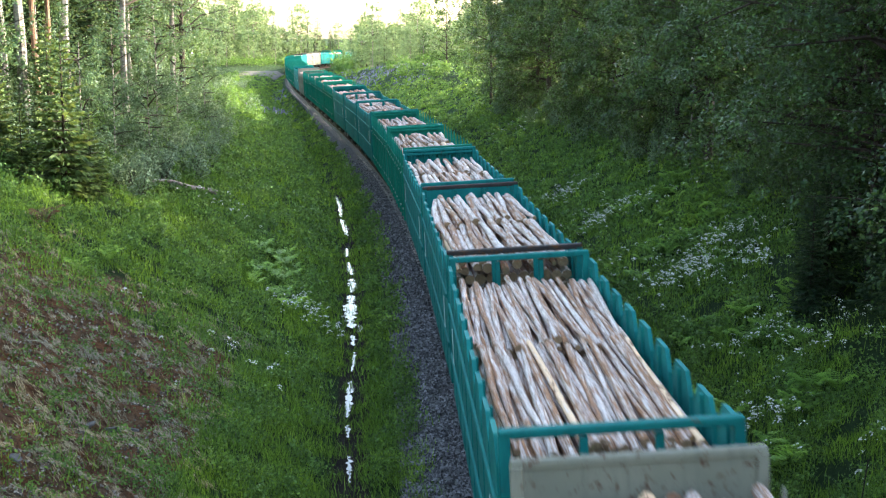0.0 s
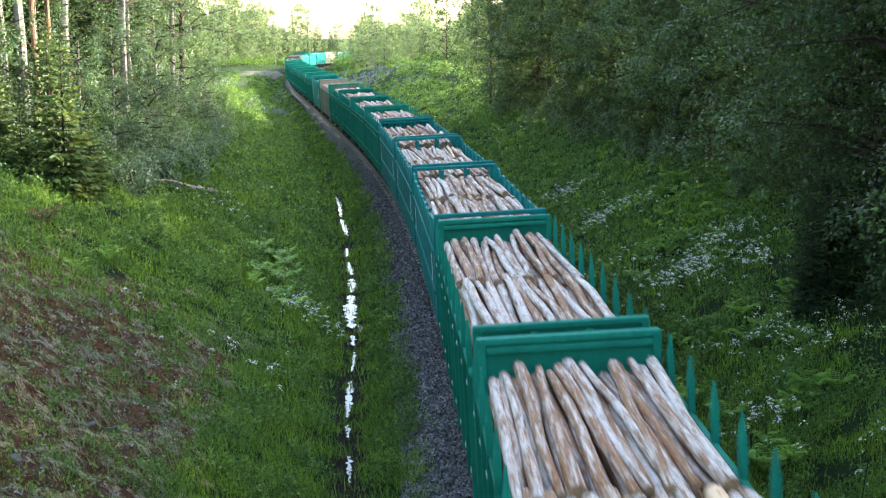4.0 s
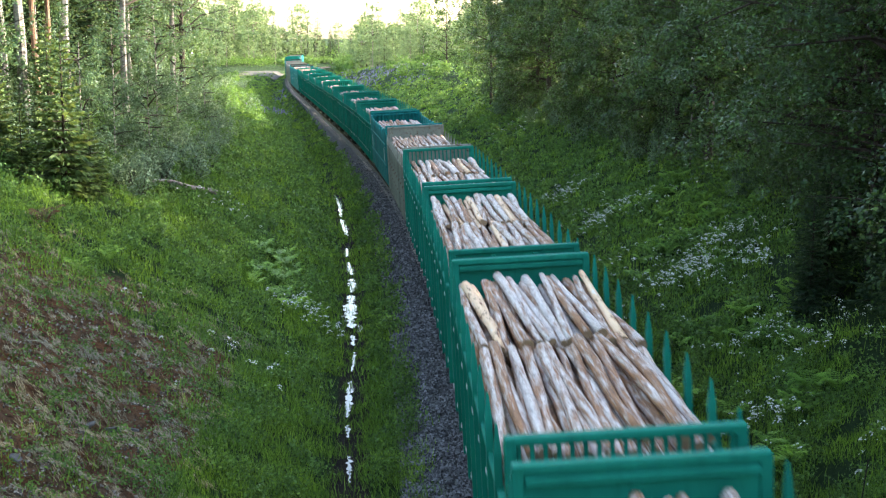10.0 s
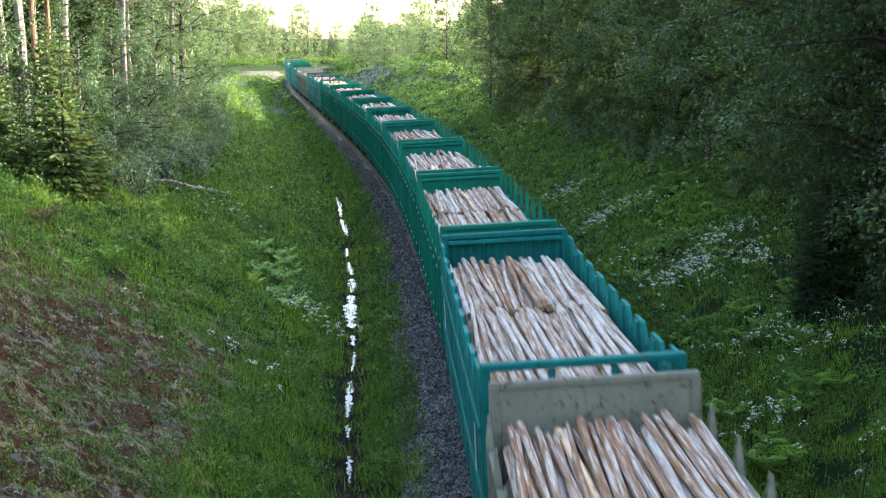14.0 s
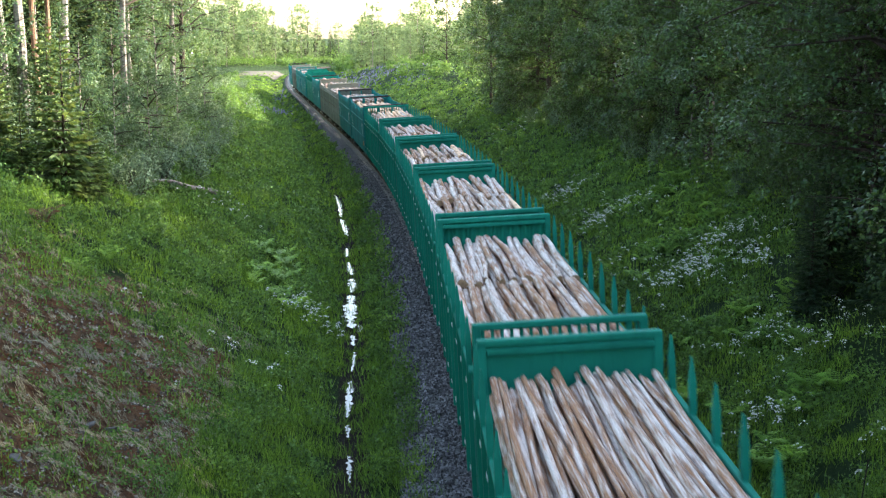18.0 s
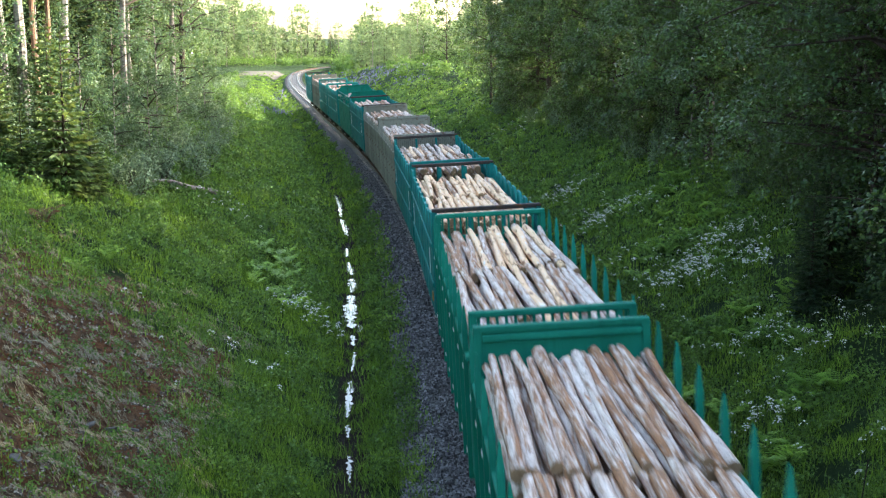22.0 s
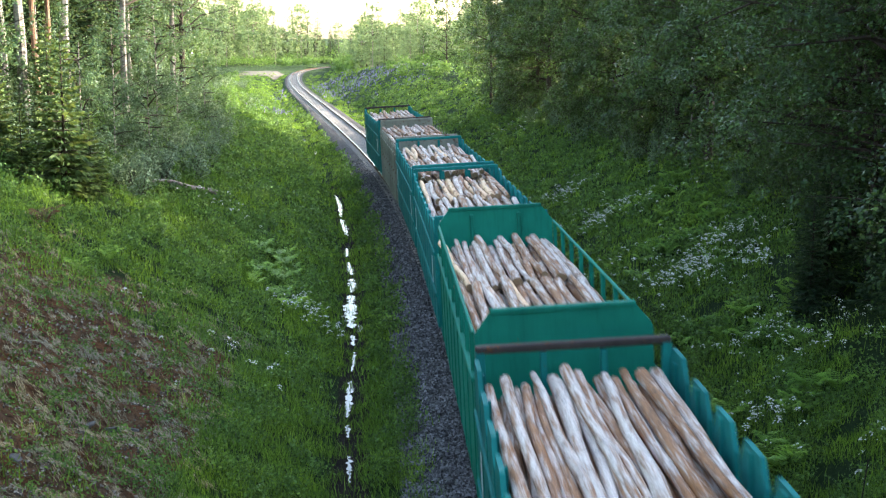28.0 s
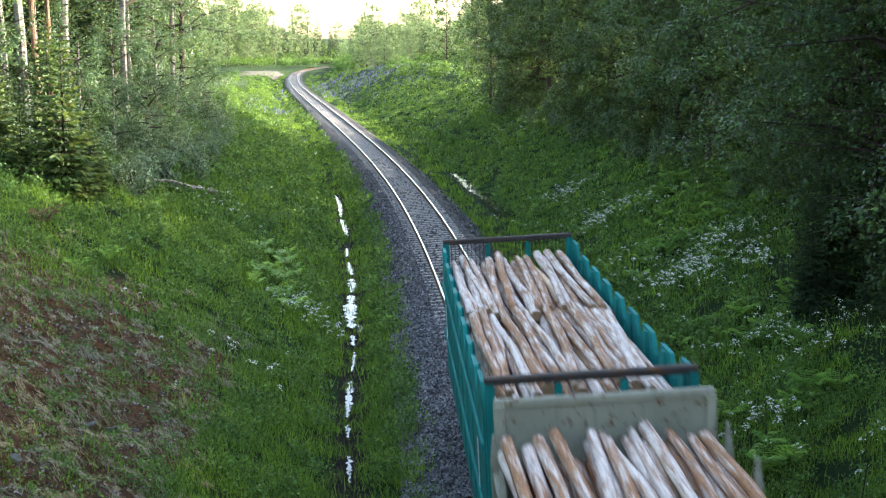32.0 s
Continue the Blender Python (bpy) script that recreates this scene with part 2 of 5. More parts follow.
TY = _run(np.cos(TH), 12.0)
CANT = 0.0518                                    # the curve's outer rail lies higher


def line_x(y):
    return np.interp(y, TY, TX)


def line_th(y):
    return np.interp(y, TY, TH)


def on_line(s, lat=0.0, up=0.0):
    """A point beside the track: lat to the right, up from the rail's top, in the canted frame."""
    x, y, th = (np.interp(s, S, a) for a in (TX, TY, TH))
    across = lat * math.cos(CANT) - up * math.sin(CANT)
    z = (lat + 0.798) * math.sin(CANT) + up * math.cos(CANT)
    return np.array((x + across * np.cos(th), y + across * np.sin(th), z + 0 * x))


def line_pose(s):
    x, y, z = on_line(s)
    a, b = on_line(s - 4.3), on_line(s + 4.3)
    turn = math.degrees(math.atan2(-(b[0] - a[0]), b[1] - a[1]))
    return pose((a[0] + b[0]) / 2, (a[1] + b[1]) / 2, z, 0, -math.degrees(CANT), turn)


# ======== the lie of the land ========
def smooth(a, b, v):
    u = np.clip((v - a) / (b - a), 0, 1)
    return u * u * (3 - 2 * u)


def lumps(x, y, size, seed):
    """Soft unevenness from a few crossing waves."""
    r = np.random.RandomState(seed)
    out = np.zeros_like(x, dtype=float)
    for k in range(7):
        a, w, ph = r.uniform(0, 6.28), r.uniform(0.6, 1.7) / size, r.uniform(0, 6.28)
        out += np.sin((x * math.cos(a) + y * math.sin(a)) * w * 6.28 + ph + 1.3 * np.sin((x * math.sin(a) - y * math.cos(a)) * w * 3.1 + ph))
    return out / 7


def ground_z(x, y):
    """Height of the ground: a cutting along the line, level land far ahead."""
    x, y = np.asarray(x, float), np.asarray(y, float)
    d = (x - line_x(y)) * np.cos(line_th(y))
    bed = -0.24 + (np.clip(d, -2, 2) + 0.8) * math.tan(CANT)
    side = -0.75 - 0.25 * smooth(3.2, 4.0, -d) * (1 - smooth(4.4, 5.2, -d))
    z = bed + (side - bed) * smooth(1.75, 2.9, abs(d))
    top_l = 5.2 * (1 - 0.97 * smooth(120, 235, y)) + 0.4
    top_r = 4.6 * (1 - 0.75 * smooth(225, 320, y)) + 0.3
    rise_l, rise_r = np.clip(-d - 5.0, 0, None) * 0.50, np.clip(d - 5.6, 0, None) * 0.42
    lift_l = np.where(rise_l < top_l * 0.7, rise_l, top_l * 0.7 + 0.3 * top_l * np.tanh((rise_l - top_l * 0.7) / (0.3 * top_l)))
    lift_r = np.where(rise_r < top_r * 0.7, rise_r, top_r * 0.7 + 0.3 * top_r * np.tanh((rise_r - top_r * 0.7) / (0.3 * top_r)))
    rough = smooth(4.6, 8.0, abs(d))
    worn = np.clip(smooth(6.8, 8.6, -d) * (1 - smooth(27, 37, y)), 0, 1)
    z = z + worn * (0.20 * lumps(x, y, 1.6, 61) + 0.13 * lumps(x, y, 0.8, 62))
    return z + np.where(d < 0, lift_l, lift_r) + rough * (0.22 * lumps(x, y, 5.0, 3) + 0.10 * lumps(x, y, 1.7, 4))


def bare_soil(x, y):
    """Where the near left slope is eroded: brown earth with thin growth."""
    d = x - line_x(y)
    return smooth(6.2, 8.4, -d + 0.9 * lumps(x, y, 2.0, 9)) * (1 - smooth(30, 43, y + 5.0 * lumps(x, y, 4.0, 8)))


# ======== mesh helpers ========
def raw_mesh(name, verts, per, material, smooth_shade=False):
    """A mesh of loose faces with per corners each, from an array of corner points."""
    verts = np.asarray(verts, dtype=np.float32).reshape(-1, 3)
    count = len(verts) // per
    me = bpy.data.meshes.new(name)
    me.vertices.add(len(verts))
    me.vertices.foreach_set("co", verts.ravel())
    me.loops.add(len(verts))
    me.loops.foreach_set("vertex_index", np.arange(len(verts), dtype=np.int32))
    me.polygons.add(count)
    me.polygons.foreach_set("loop_start", np.arange(0, len(verts), per, dtype=np.int32))
    me.update(calc_edges=True)
    me.materials.append(material)
    return me


def grid_mesh(name, rows, material, closed=False):
    """A skin over rows of points (all rows of one length)."""
    rows = [list(map(tuple, r)) for r in rows]
    k = len(rows[0])
    faces = [(i * k + j, i * k + (j + 1) % k, (i + 1) * k + (j + 1) % k, (i + 1) * k + j)
             for i in range(len(rows) - 1) for j in range(k if closed else k - 1)]
    me = bpy.data.meshes.new(name)
    me.from_pydata([p for r in rows for p in r], [], faces)
    me.materials.append(material)
    me.shade_smooth()
    return me


def add_box(bm, cx, cy, cz, sx, sy, sz, m=None):
    mat = Matrix.Translation((cx, cy, cz)) @ Matrix.Diagonal((sx, sy, sz, 1))
    bmesh.ops.create_cube(bm, size=1.0, matrix=(m @ mat) if m else mat)


def box_bm(*boxes, bevel=0.012):
    bm = bmesh.new()
    for b in boxes:
        add_box(bm, *b)
    if bevel:
        bmesh.ops.bevel(bm, geom=list(bm.edges), offset=bevel, segments=1, affect="EDGES")
    return bm


def mesh_from(name, bm, material):
    me = bpy.data.meshes.new(name)
    bm.to_mesh(me)
    bm.free()
    me.materials.append(material)
    return me


def child(name, me, parent, at=None, label=""):
    ob = new(name, me)
    ob.parent = parent
    if at is not None:
        ob.matrix_basis = at
    return tagged(ob, label)


def part(name, bm, material, parent, label=""):
    return child(name, mesh_from(name, bm, material), parent, None, label)


def tube_quads(points, radii, sides, r):
    """Corner points of the quads of a tapering tube."""
    points = np.asarray(points, float)
    rings = []
    for i, (p, rad) in enumerate(zip(points, radii)):
        d = points[min(i + 1, len(points) - 1)] - points[max(i - 1, 0)]
        d = d / (np.linalg.norm(d) + 1e-9)
        u = np.cross(d, (0.31, 0.95, 0.02))
        u /= np.linalg.norm(u) + 1e-9
        v = np.cross(d, u)
        a = np.arange(sides) * 2 * math.pi / sides
        rings.append(p + rad * (np.cos(a)[:, None] * u + np.sin(a)[:, None] * v))
    out = []
    for a, b in zip(rings[:-1], rings[1:]):
        out.append(np.stack([a, np.roll(a, -1, 0), np.roll(b, -1, 0), b], 1).reshape(-1, 3))
    return np.concatenate(out)


def leaf_quads(pts, length, width, r, droop=0.0):
    """A bent-diamond leaf at each point, turned at random."""
    k = len(pts)
    u = r.normal(size=(k, 3))
    u[:, 2] -= droop
    u /= np.linalg.norm(u, axis=1)[:, None]
    w = r.normal(size=(k, 3))
    v = np.cross(u, w)
    v /= np.linalg.norm(v, axis=1)[:, None] + 1e-9
    sc = r.uniform(0.6, 1.35, (k, 1))
    u, v = u * length * sc * 0.5, v * width * sc * 0.5
    return np.stack([pts - u, pts + v, pts + u, pts - v], 1).reshape(-1, 3)


def clump_quads(centres, outward, rad, flat, counts, length, width, r, hang=0.0):
    """Leaves on rounded pads at the twig ends: thick on the upper, outer side, turned to the light."""
    c, o, rd, fl = (np.repeat(a, counts, 0) for a in (centres, outward, rad, flat))
    k = len(c)
    d = r.normal(size=(k, 3)) + o * 0.55 + np.array((0, 0, 0.30))
    d /= np.linalg.norm(d, axis=1)[:, None] + 1e-9
    p = c + d * rd[:, None] * (r.uniform(0.15, 1.0, (k, 1)) ** 0.45) * np.stack([1 + 0 * fl, 1 + 0 * fl, fl], 1)
    p[:, 2] -= hang * np.abs(r.normal(size=k)) * rd * 1.3
    w = d * 0.75 + np.array((0, 0, 0.55)) + r.normal(size=(k, 3)) * 0.42
    u = np.cross(w, r.normal(size=(k, 3)))
    u /= np.linalg.norm(u, axis=1)[:, None] + 1e-9
    v = np.cross(w, u)
    v /= np.linalg.norm(v, axis=1)[:, None] + 1e-9
    sc = r.uniform(0.65, 1.35, (k, 1))
    u, v = u * length * sc * 0.5, v * width * sc * 0.5
    return np.stack([p - u, p + v - u * 0.15, p + u, p - v - u * 0.15], 1).reshape(-1, 3)


# ======== ground ========
def build_ground():
    ds = np.concatenate([-np.geomspace(1800, 60, 14), np.arange(-56, -24, 4), np.arange(-24, -14, 0.6), np.arange(-14, -6, 0.3), np.arange(-6, 6, 0.25),
                         np.arange(6, 24, 0.6), np.arange(24, 56, 4), np.geomspace(60, 1800, 14)])
    ys = np.concatenate([[-1500, -500, -200, -100, -60, -30, -15, -5], np.arange(0, 18, 0.8), np.arange(18, 40, 0.35), np.arange(40, 110, 0.7), np.arange(110, 240, 2.0), np.arange(240, 440, 5), np.geomspace(450, 3500, 16)])
    yy, dd = np.meshgrid(ys, ds, indexing="ij")
    xx = line_x(yy) + dd / np.cos(line_th(yy))
    zz = ground_z(xx, yy)
    me = grid_mesh("ground", np.stack([xx, yy, zz], 2), M_GROUND)
    at = me.attributes.new("bare_soil", "FLOAT", "POINT")
    at.data.foreach_set("value", bare_soil(xx, yy).ravel().astype(np.float32))
    at = me.attributes.new("ditch_mud", "FLOAT", "POINT")
    at.data.foreach_set("value", ((1 - smooth(0.10, 0.80, abs(dd + 4.0))) * (1 - smooth(84, 96, yy))).ravel().astype(np.float32))
    tagged(new("ground", me), "green grassy railway cutting with earth slopes", "ground", kind="structure")


build_ground()


def build_bed():
    rows = []
    for s in np.concatenate([np.arange(-60, 120, 1.0), np.arange(120, 440, 4.0)]):
        x, y, th = (np.interp(s, S, a) for a in (TX, TY, TH))
        r = []
        slim = 1 - 0.22 * float(smooth(110, 190, s))
        for lat in (-2.75 * slim, -2.2 * slim, -1.7, -1.2, -0.4, 0.4, 1.2, 1.7, 2.2 * slim, 2.85 * slim):
            px, py = x + lat * math.cos(th), y + lat * math.sin(th)
            up = 0.05 if abs(lat) < 2.5 * slim else -0.12
            r.append((px, py, float(ground_z(px, py)) + up))
        rows.append(r)
    tagged(new("ballast_bed", grid_mesh("ballast_bed", rows, M_BALLAST)), "grey crushed-stone ballast bed under the rails", "ballast", kind="structure")


build_bed()


def build_track():
    track = tagged(new("railway_track"), "single railway track with shiny rails on concrete sleepers", "track", kind="structure")
    web = [(-0.075, -0.16), (-0.075, -0.145), (-0.012, -0.12), (-0.012, -0.045), (-0.036, -0.03), (-0.036, -0.004), (0.036, -0.004), (0.036, -0.03),
           (0.012, -0.045), (0.012, -0.12), (0.075, -0.145), (0.075, -0.16)]
    head = [(-0.036, -0.006), (-0.030, 0.0), (0.030, 0.0), (0.036, -0.006)]
    ss = np.concatenate([np.arange(-60, 140, 1.5), np.arange(140, 450, 5.0)])
    for lat in (-0.798, 0.798):
        rail = child("rail", grid_mesh("rail", [[on_line(s, lat + a, b) for a, b in web] for s in ss], M_WEB), track, label="rusty steel rail")
        child("rail_head", grid_mesh("rail_head", [[on_line(s, lat + a, b) for a, b in head] for s in ss], M_RAIL), rail, label="polished running surface")
    sl = mesh_from("sleeper", box_bm((0, 0, -0.27, 2.6, 0.25, 0.2), (-1.0, 0, -0.17, 0.6, 0.26, 0.03), (1.0, 0, -0.17, 0.6, 0.26, 0.03), bevel=0.02), M_SLEEPER)
    far = []
    spots = np.arange(6, 440, 0.62)
    for i, s in enumerate(spots):
        x, y, z = on_line(s)
        m = pose(x, y, z, 0, -math.degrees(CANT), math.degrees(np.interp(s, S, TH)))
        if i < 250:
            child("sleeper", sl, track, m)
        else:
            c = [(m @ Vector(v))[:] for v in ((-1.3, -0.12, -0.17), (1.3, -0.12, -0.17), (1.3, 0.12, -0.17), (-1.3, 0.12, -0.17))]
            e = [(m @ Vector(v))[:] for v in ((-1.3, -0.12, -0.33), (1.3, -0.12, -0.33), (1.3, -0.12, -0.17), (-1.3, -0.12, -0.17))]
            far += c + e
    tagged(child("far_sleepers", raw_mesh("far_sleepers", far, 4, M_SLEEPER), track), kind="stuff")


build_track()


def build_water():
    """Pools in the ditches, as long slim sheets with uneven banks."""
    def pool(y0, y1, lat, width, seed, label):
        r = np.random.RandomState(seed)
        rows = []
        for y in np.arange(y0, y1, 0.11):
            u = (y - y0) / (y1 - y0)
            w = width * (math.sin(math.pi * u) ** 0.3) * r.uniform(0.12, 1.3)
            c = float(line_x(y)) + lat + 0.06 * math.sin(y * 0.5) + r.uniform(-0.05, 0.05)
            z = float(ground_z(c, y))
            rows.append([(c - w / 2, y, z + 0.09), (c, y, z + 0.09), (c + w / 2, y, z + 0.09)])
        tagged(new("ditch_pool", grid_mesh("ditch_pool", rows, M_WATER)), label, "water", kind="structure")
    for k, (a, b, w) in enumerate(((22, 24.2, 0.10), (25.6, 27.4, 0.11), (28.6, 30.6, 0.12), (32, 33.2, 0.12), (33.8, 37.6, 0.18), (38.6, 41.2, 0.14), (42, 43.6, 0.16), (44.6, 50.5, 0.45), (51, 54, 0.34), (54.8, 58, 0.28), (59.6, 62, 0.2), (66, 72, 0.34), (73, 83, 0.28), (112, 115, 0.5))):
        pool(a, b, -4.1, w, 20 + k, "still shiny water in the trackside ditch")
    pool(70, 95, 4.9, 0.7, 31, "shallow pale water in the far ditch")


build_water()

# ======== the timber train ========
PITCH = 13.92
END, WALL, TOP = 6.36, 1.50, 4.40
RATE = (1.98554e-5, 2.15167e-3, 0.872219, -0.0191656)
GATE = 15.45                                      # where a wagon's far end stands when its number is up
SLACK = {-1: 0.75, 0: 0.75, 1: 0.5, 2: 0.35, 3: 0.25, 9: -0.15, 12: -0.2, 13: -0.3}     # play in the couplings
SHARED = {}


def shared(key, make):
    if key not in SHARED:
        SHARED[key] = make()
    return SHARED[key]


def log_mesh(k):
    r = np.random.RandomState(100 + k)
    sides, segs, length = 8, 6, 5.5 + 0.3 * r.rand()
    r0, r1 = r.uniform(0.095, 0.135), r.uniform(0.06, 0.09)
    bx, bz, kink = r.uniform(-0.08, 0.08), r.uniform(-0.03, 0.05), r.uniform(0.008, 0.040)
    rows = []
    for i in range(segs + 1):
        u = i / segs
        rad = r0 + (r1 - r0) * u + r.uniform(-0.006, 0.006)
        cx, cz = bx * math.sin(u * 3.1 + 0.4 * k) + kink * math.sin(u * 9 + k), bz * math.sin(u * 3.1) + 0.5 * kink * math.cos(u * 8 + 2 * k)
        rows.append([(cx + rad * math.cos(a) * r.uniform(0.95, 1.05), (u - 0.5) * length, cz + rad * math.sin(a) * r.uniform(0.95, 1.05)) for a in np.arange(sides) * 2 * math.pi / sides])
    me = bpy.data.meshes.new("log")
    verts = [p for q in rows for p in q]
    faces = [(i * sides + j, (i + 1) * sides + j, (i + 1) * sides + (j + 1) % sides, i * sides + (j + 1) % sides) for i in range(segs) for j in range(sides)]
    faces += [tuple(range(sides)), tuple(segs * sides + j for j in reversed(range(sides)))]
    me.from_pydata(verts, [], faces)
    me.shade_smooth()
    return me


def log_variant(k, peeled):
    def make():
        me = log_mesh(k)
        me.materials.append(M_PEELED if peeled else M_BARK)
        me.materials.append(M_CUT)
        count = len(me.polygons)
        me.polygons[count - 1].material_index = me.polygons[count - 2].material_index = 1
        me.polygons[count - 1].use_smooth = me.polygons[count - 2].use_smooth = False
        return me
    return shared(("log", k, peeled), make)


def core_mesh(half):
    """The logs below the top layers, packed; only their ends and flanks can be seen."""
    def make():
        r = np.random.RandomState(7)
        bm = bmesh.new()
        for row in range(9):
            for i in range(11):
                x = -1.27 + 0.254 * i + (0.11 if row % 2 else 0) * (1 if i < 10 else 0)
                z = 1.44 + row * 0.268
                bmesh.ops.create_cone(bm, cap_ends=True, segments=7, radius1=0.15 * r.uniform(0.88, 1.05), radius2=0.12, depth=5.55,
                                      matrix=Matrix.Translation((x, half * 2.98 + r.uniform(-0.12, 0.12), z)) @ Matrix.Rotation(radians(90 * r.choice((-1, 1))), 4, "X"))
        me = mesh_from("timber_load", bm, M_BARK)
        me.materials.append(M_CUT)
        for f in me.polygons:
            if len(f.vertices) > 4:
                f.material_index = 1
        return me
    return shared(("core", half), make)


def load(wagon, seed, peeled, fine, level):
    r = np.random.RandomState(500 + seed)
    size = 0.64 if fine else 0.92
    for half in (-1, 1):
        stack = tagged(child("timber_load", core_mesh(half), wagon), "packed load of birch pulpwood", kind="stuff")
        for layer in (1, 2):
            count = int(round((11.5 if layer == 2 else 13) / size))
            for i in range(count):
                x = -1.32 + 2.64 * (i + 0.5 * (layer % 2) * 0.9) / (count - 0.55) + r.uniform(-0.05, 0.05)
                if x > 1.35:
                    continue
                z = level - 0.32 + layer * 0.155 * size + r.uniform(-0.04, 0.07) - 0.05 * (x / 1.3) ** 2
                y = half * 2.93 + r.uniform(-0.26, 0.26)
                light = r.rand() < (0.92 if peeled > 1 else 0.42 if peeled and half > 0 else 0.03)
                m = pose(x, y, z, r.uniform(-0.6, 0.6), r.uniform(0, 360), r.uniform(-2.4, 2.4) + (180 if r.rand() < 0.5 else 0))
                child("log", log_variant(r.randint(12), light), stack, m @ Matrix.Diagonal((size, 1.045, size, 1)))


def spike_bm(width, depth, low, high):
    bm = bmesh.new()
    add_box(bm, 0, 0, (low + high - 0.35) / 2, depth, width, high - 0.35 - low)
    bmesh.ops.create_cone(bm, cap_ends=True, segments=4, radius1=0.7 * width, radius2=0.2 * width, depth=0.36,
                          matrix=Matrix.Translation((0, 0, high - 0.18)) @ Matrix.Diagonal((depth / width, 1, 1, 1)) @ Matrix.Rotation(radians(45), 4, "Z"))
    return bm


def plate_bm(x, side, high):
    """A broad upright blade with sloping shoulders and a stiffening rib."""
    bm = bmesh.new()
    outline = ((-0.57, 1.28), (0.57, 1.28), (0.57, high - 0.34), (0.34, high), (-0.34, high), (-0.57, high - 0.34))
    loops = [[bm.verts.new((x + dx, y, z)) for y, z in outline] for dx in (-0.035, 0.035)]
    bm.faces.new(loops[0][::-1])
    bm.faces.new(loops[1])
    for i in range(6):
        j = (i + 1) % 6
        bm.faces.new((loops[0][i], loops[0][j], loops[1][j], loops[1][i]))
    bmesh.ops.recalc_face_normals(bm, faces=bm.faces[:])
    add_box(bm, x - side * 0.06, 0, 2.7, 0.06, 0.09, 2.8)
    return bm


def corrugated_bm(width, low, high, count, depth):
    bm = bmesh.new()
    xs = np.linspace(-width / 2, width / 2, count * 4 + 1)
    off = [0, 0, depth, depth]
    front = [(x, off[i % 4]) for i, x in enumerate(xs)]
    loops = []
    for dy in (0.0, 0.02):
        for z in (low, high):
            loops.append([bm.verts.new((x, y + dy, z)) for x, y in front])
    for a, b in ((loops[0], loops[1]), (loops[3], loops[2]), (loops[1], loops[3]), (loops[2], loops[0])):
        for i in range(len(a) - 1):
            bm.faces.new((a[i], a[i + 1], b[i + 1], b[i]))
    for i in (0, len(front) - 1):
        bm.faces.new((loops[0][i], loops[1][i], loops[3][i], loops[2][i]))
    return bm


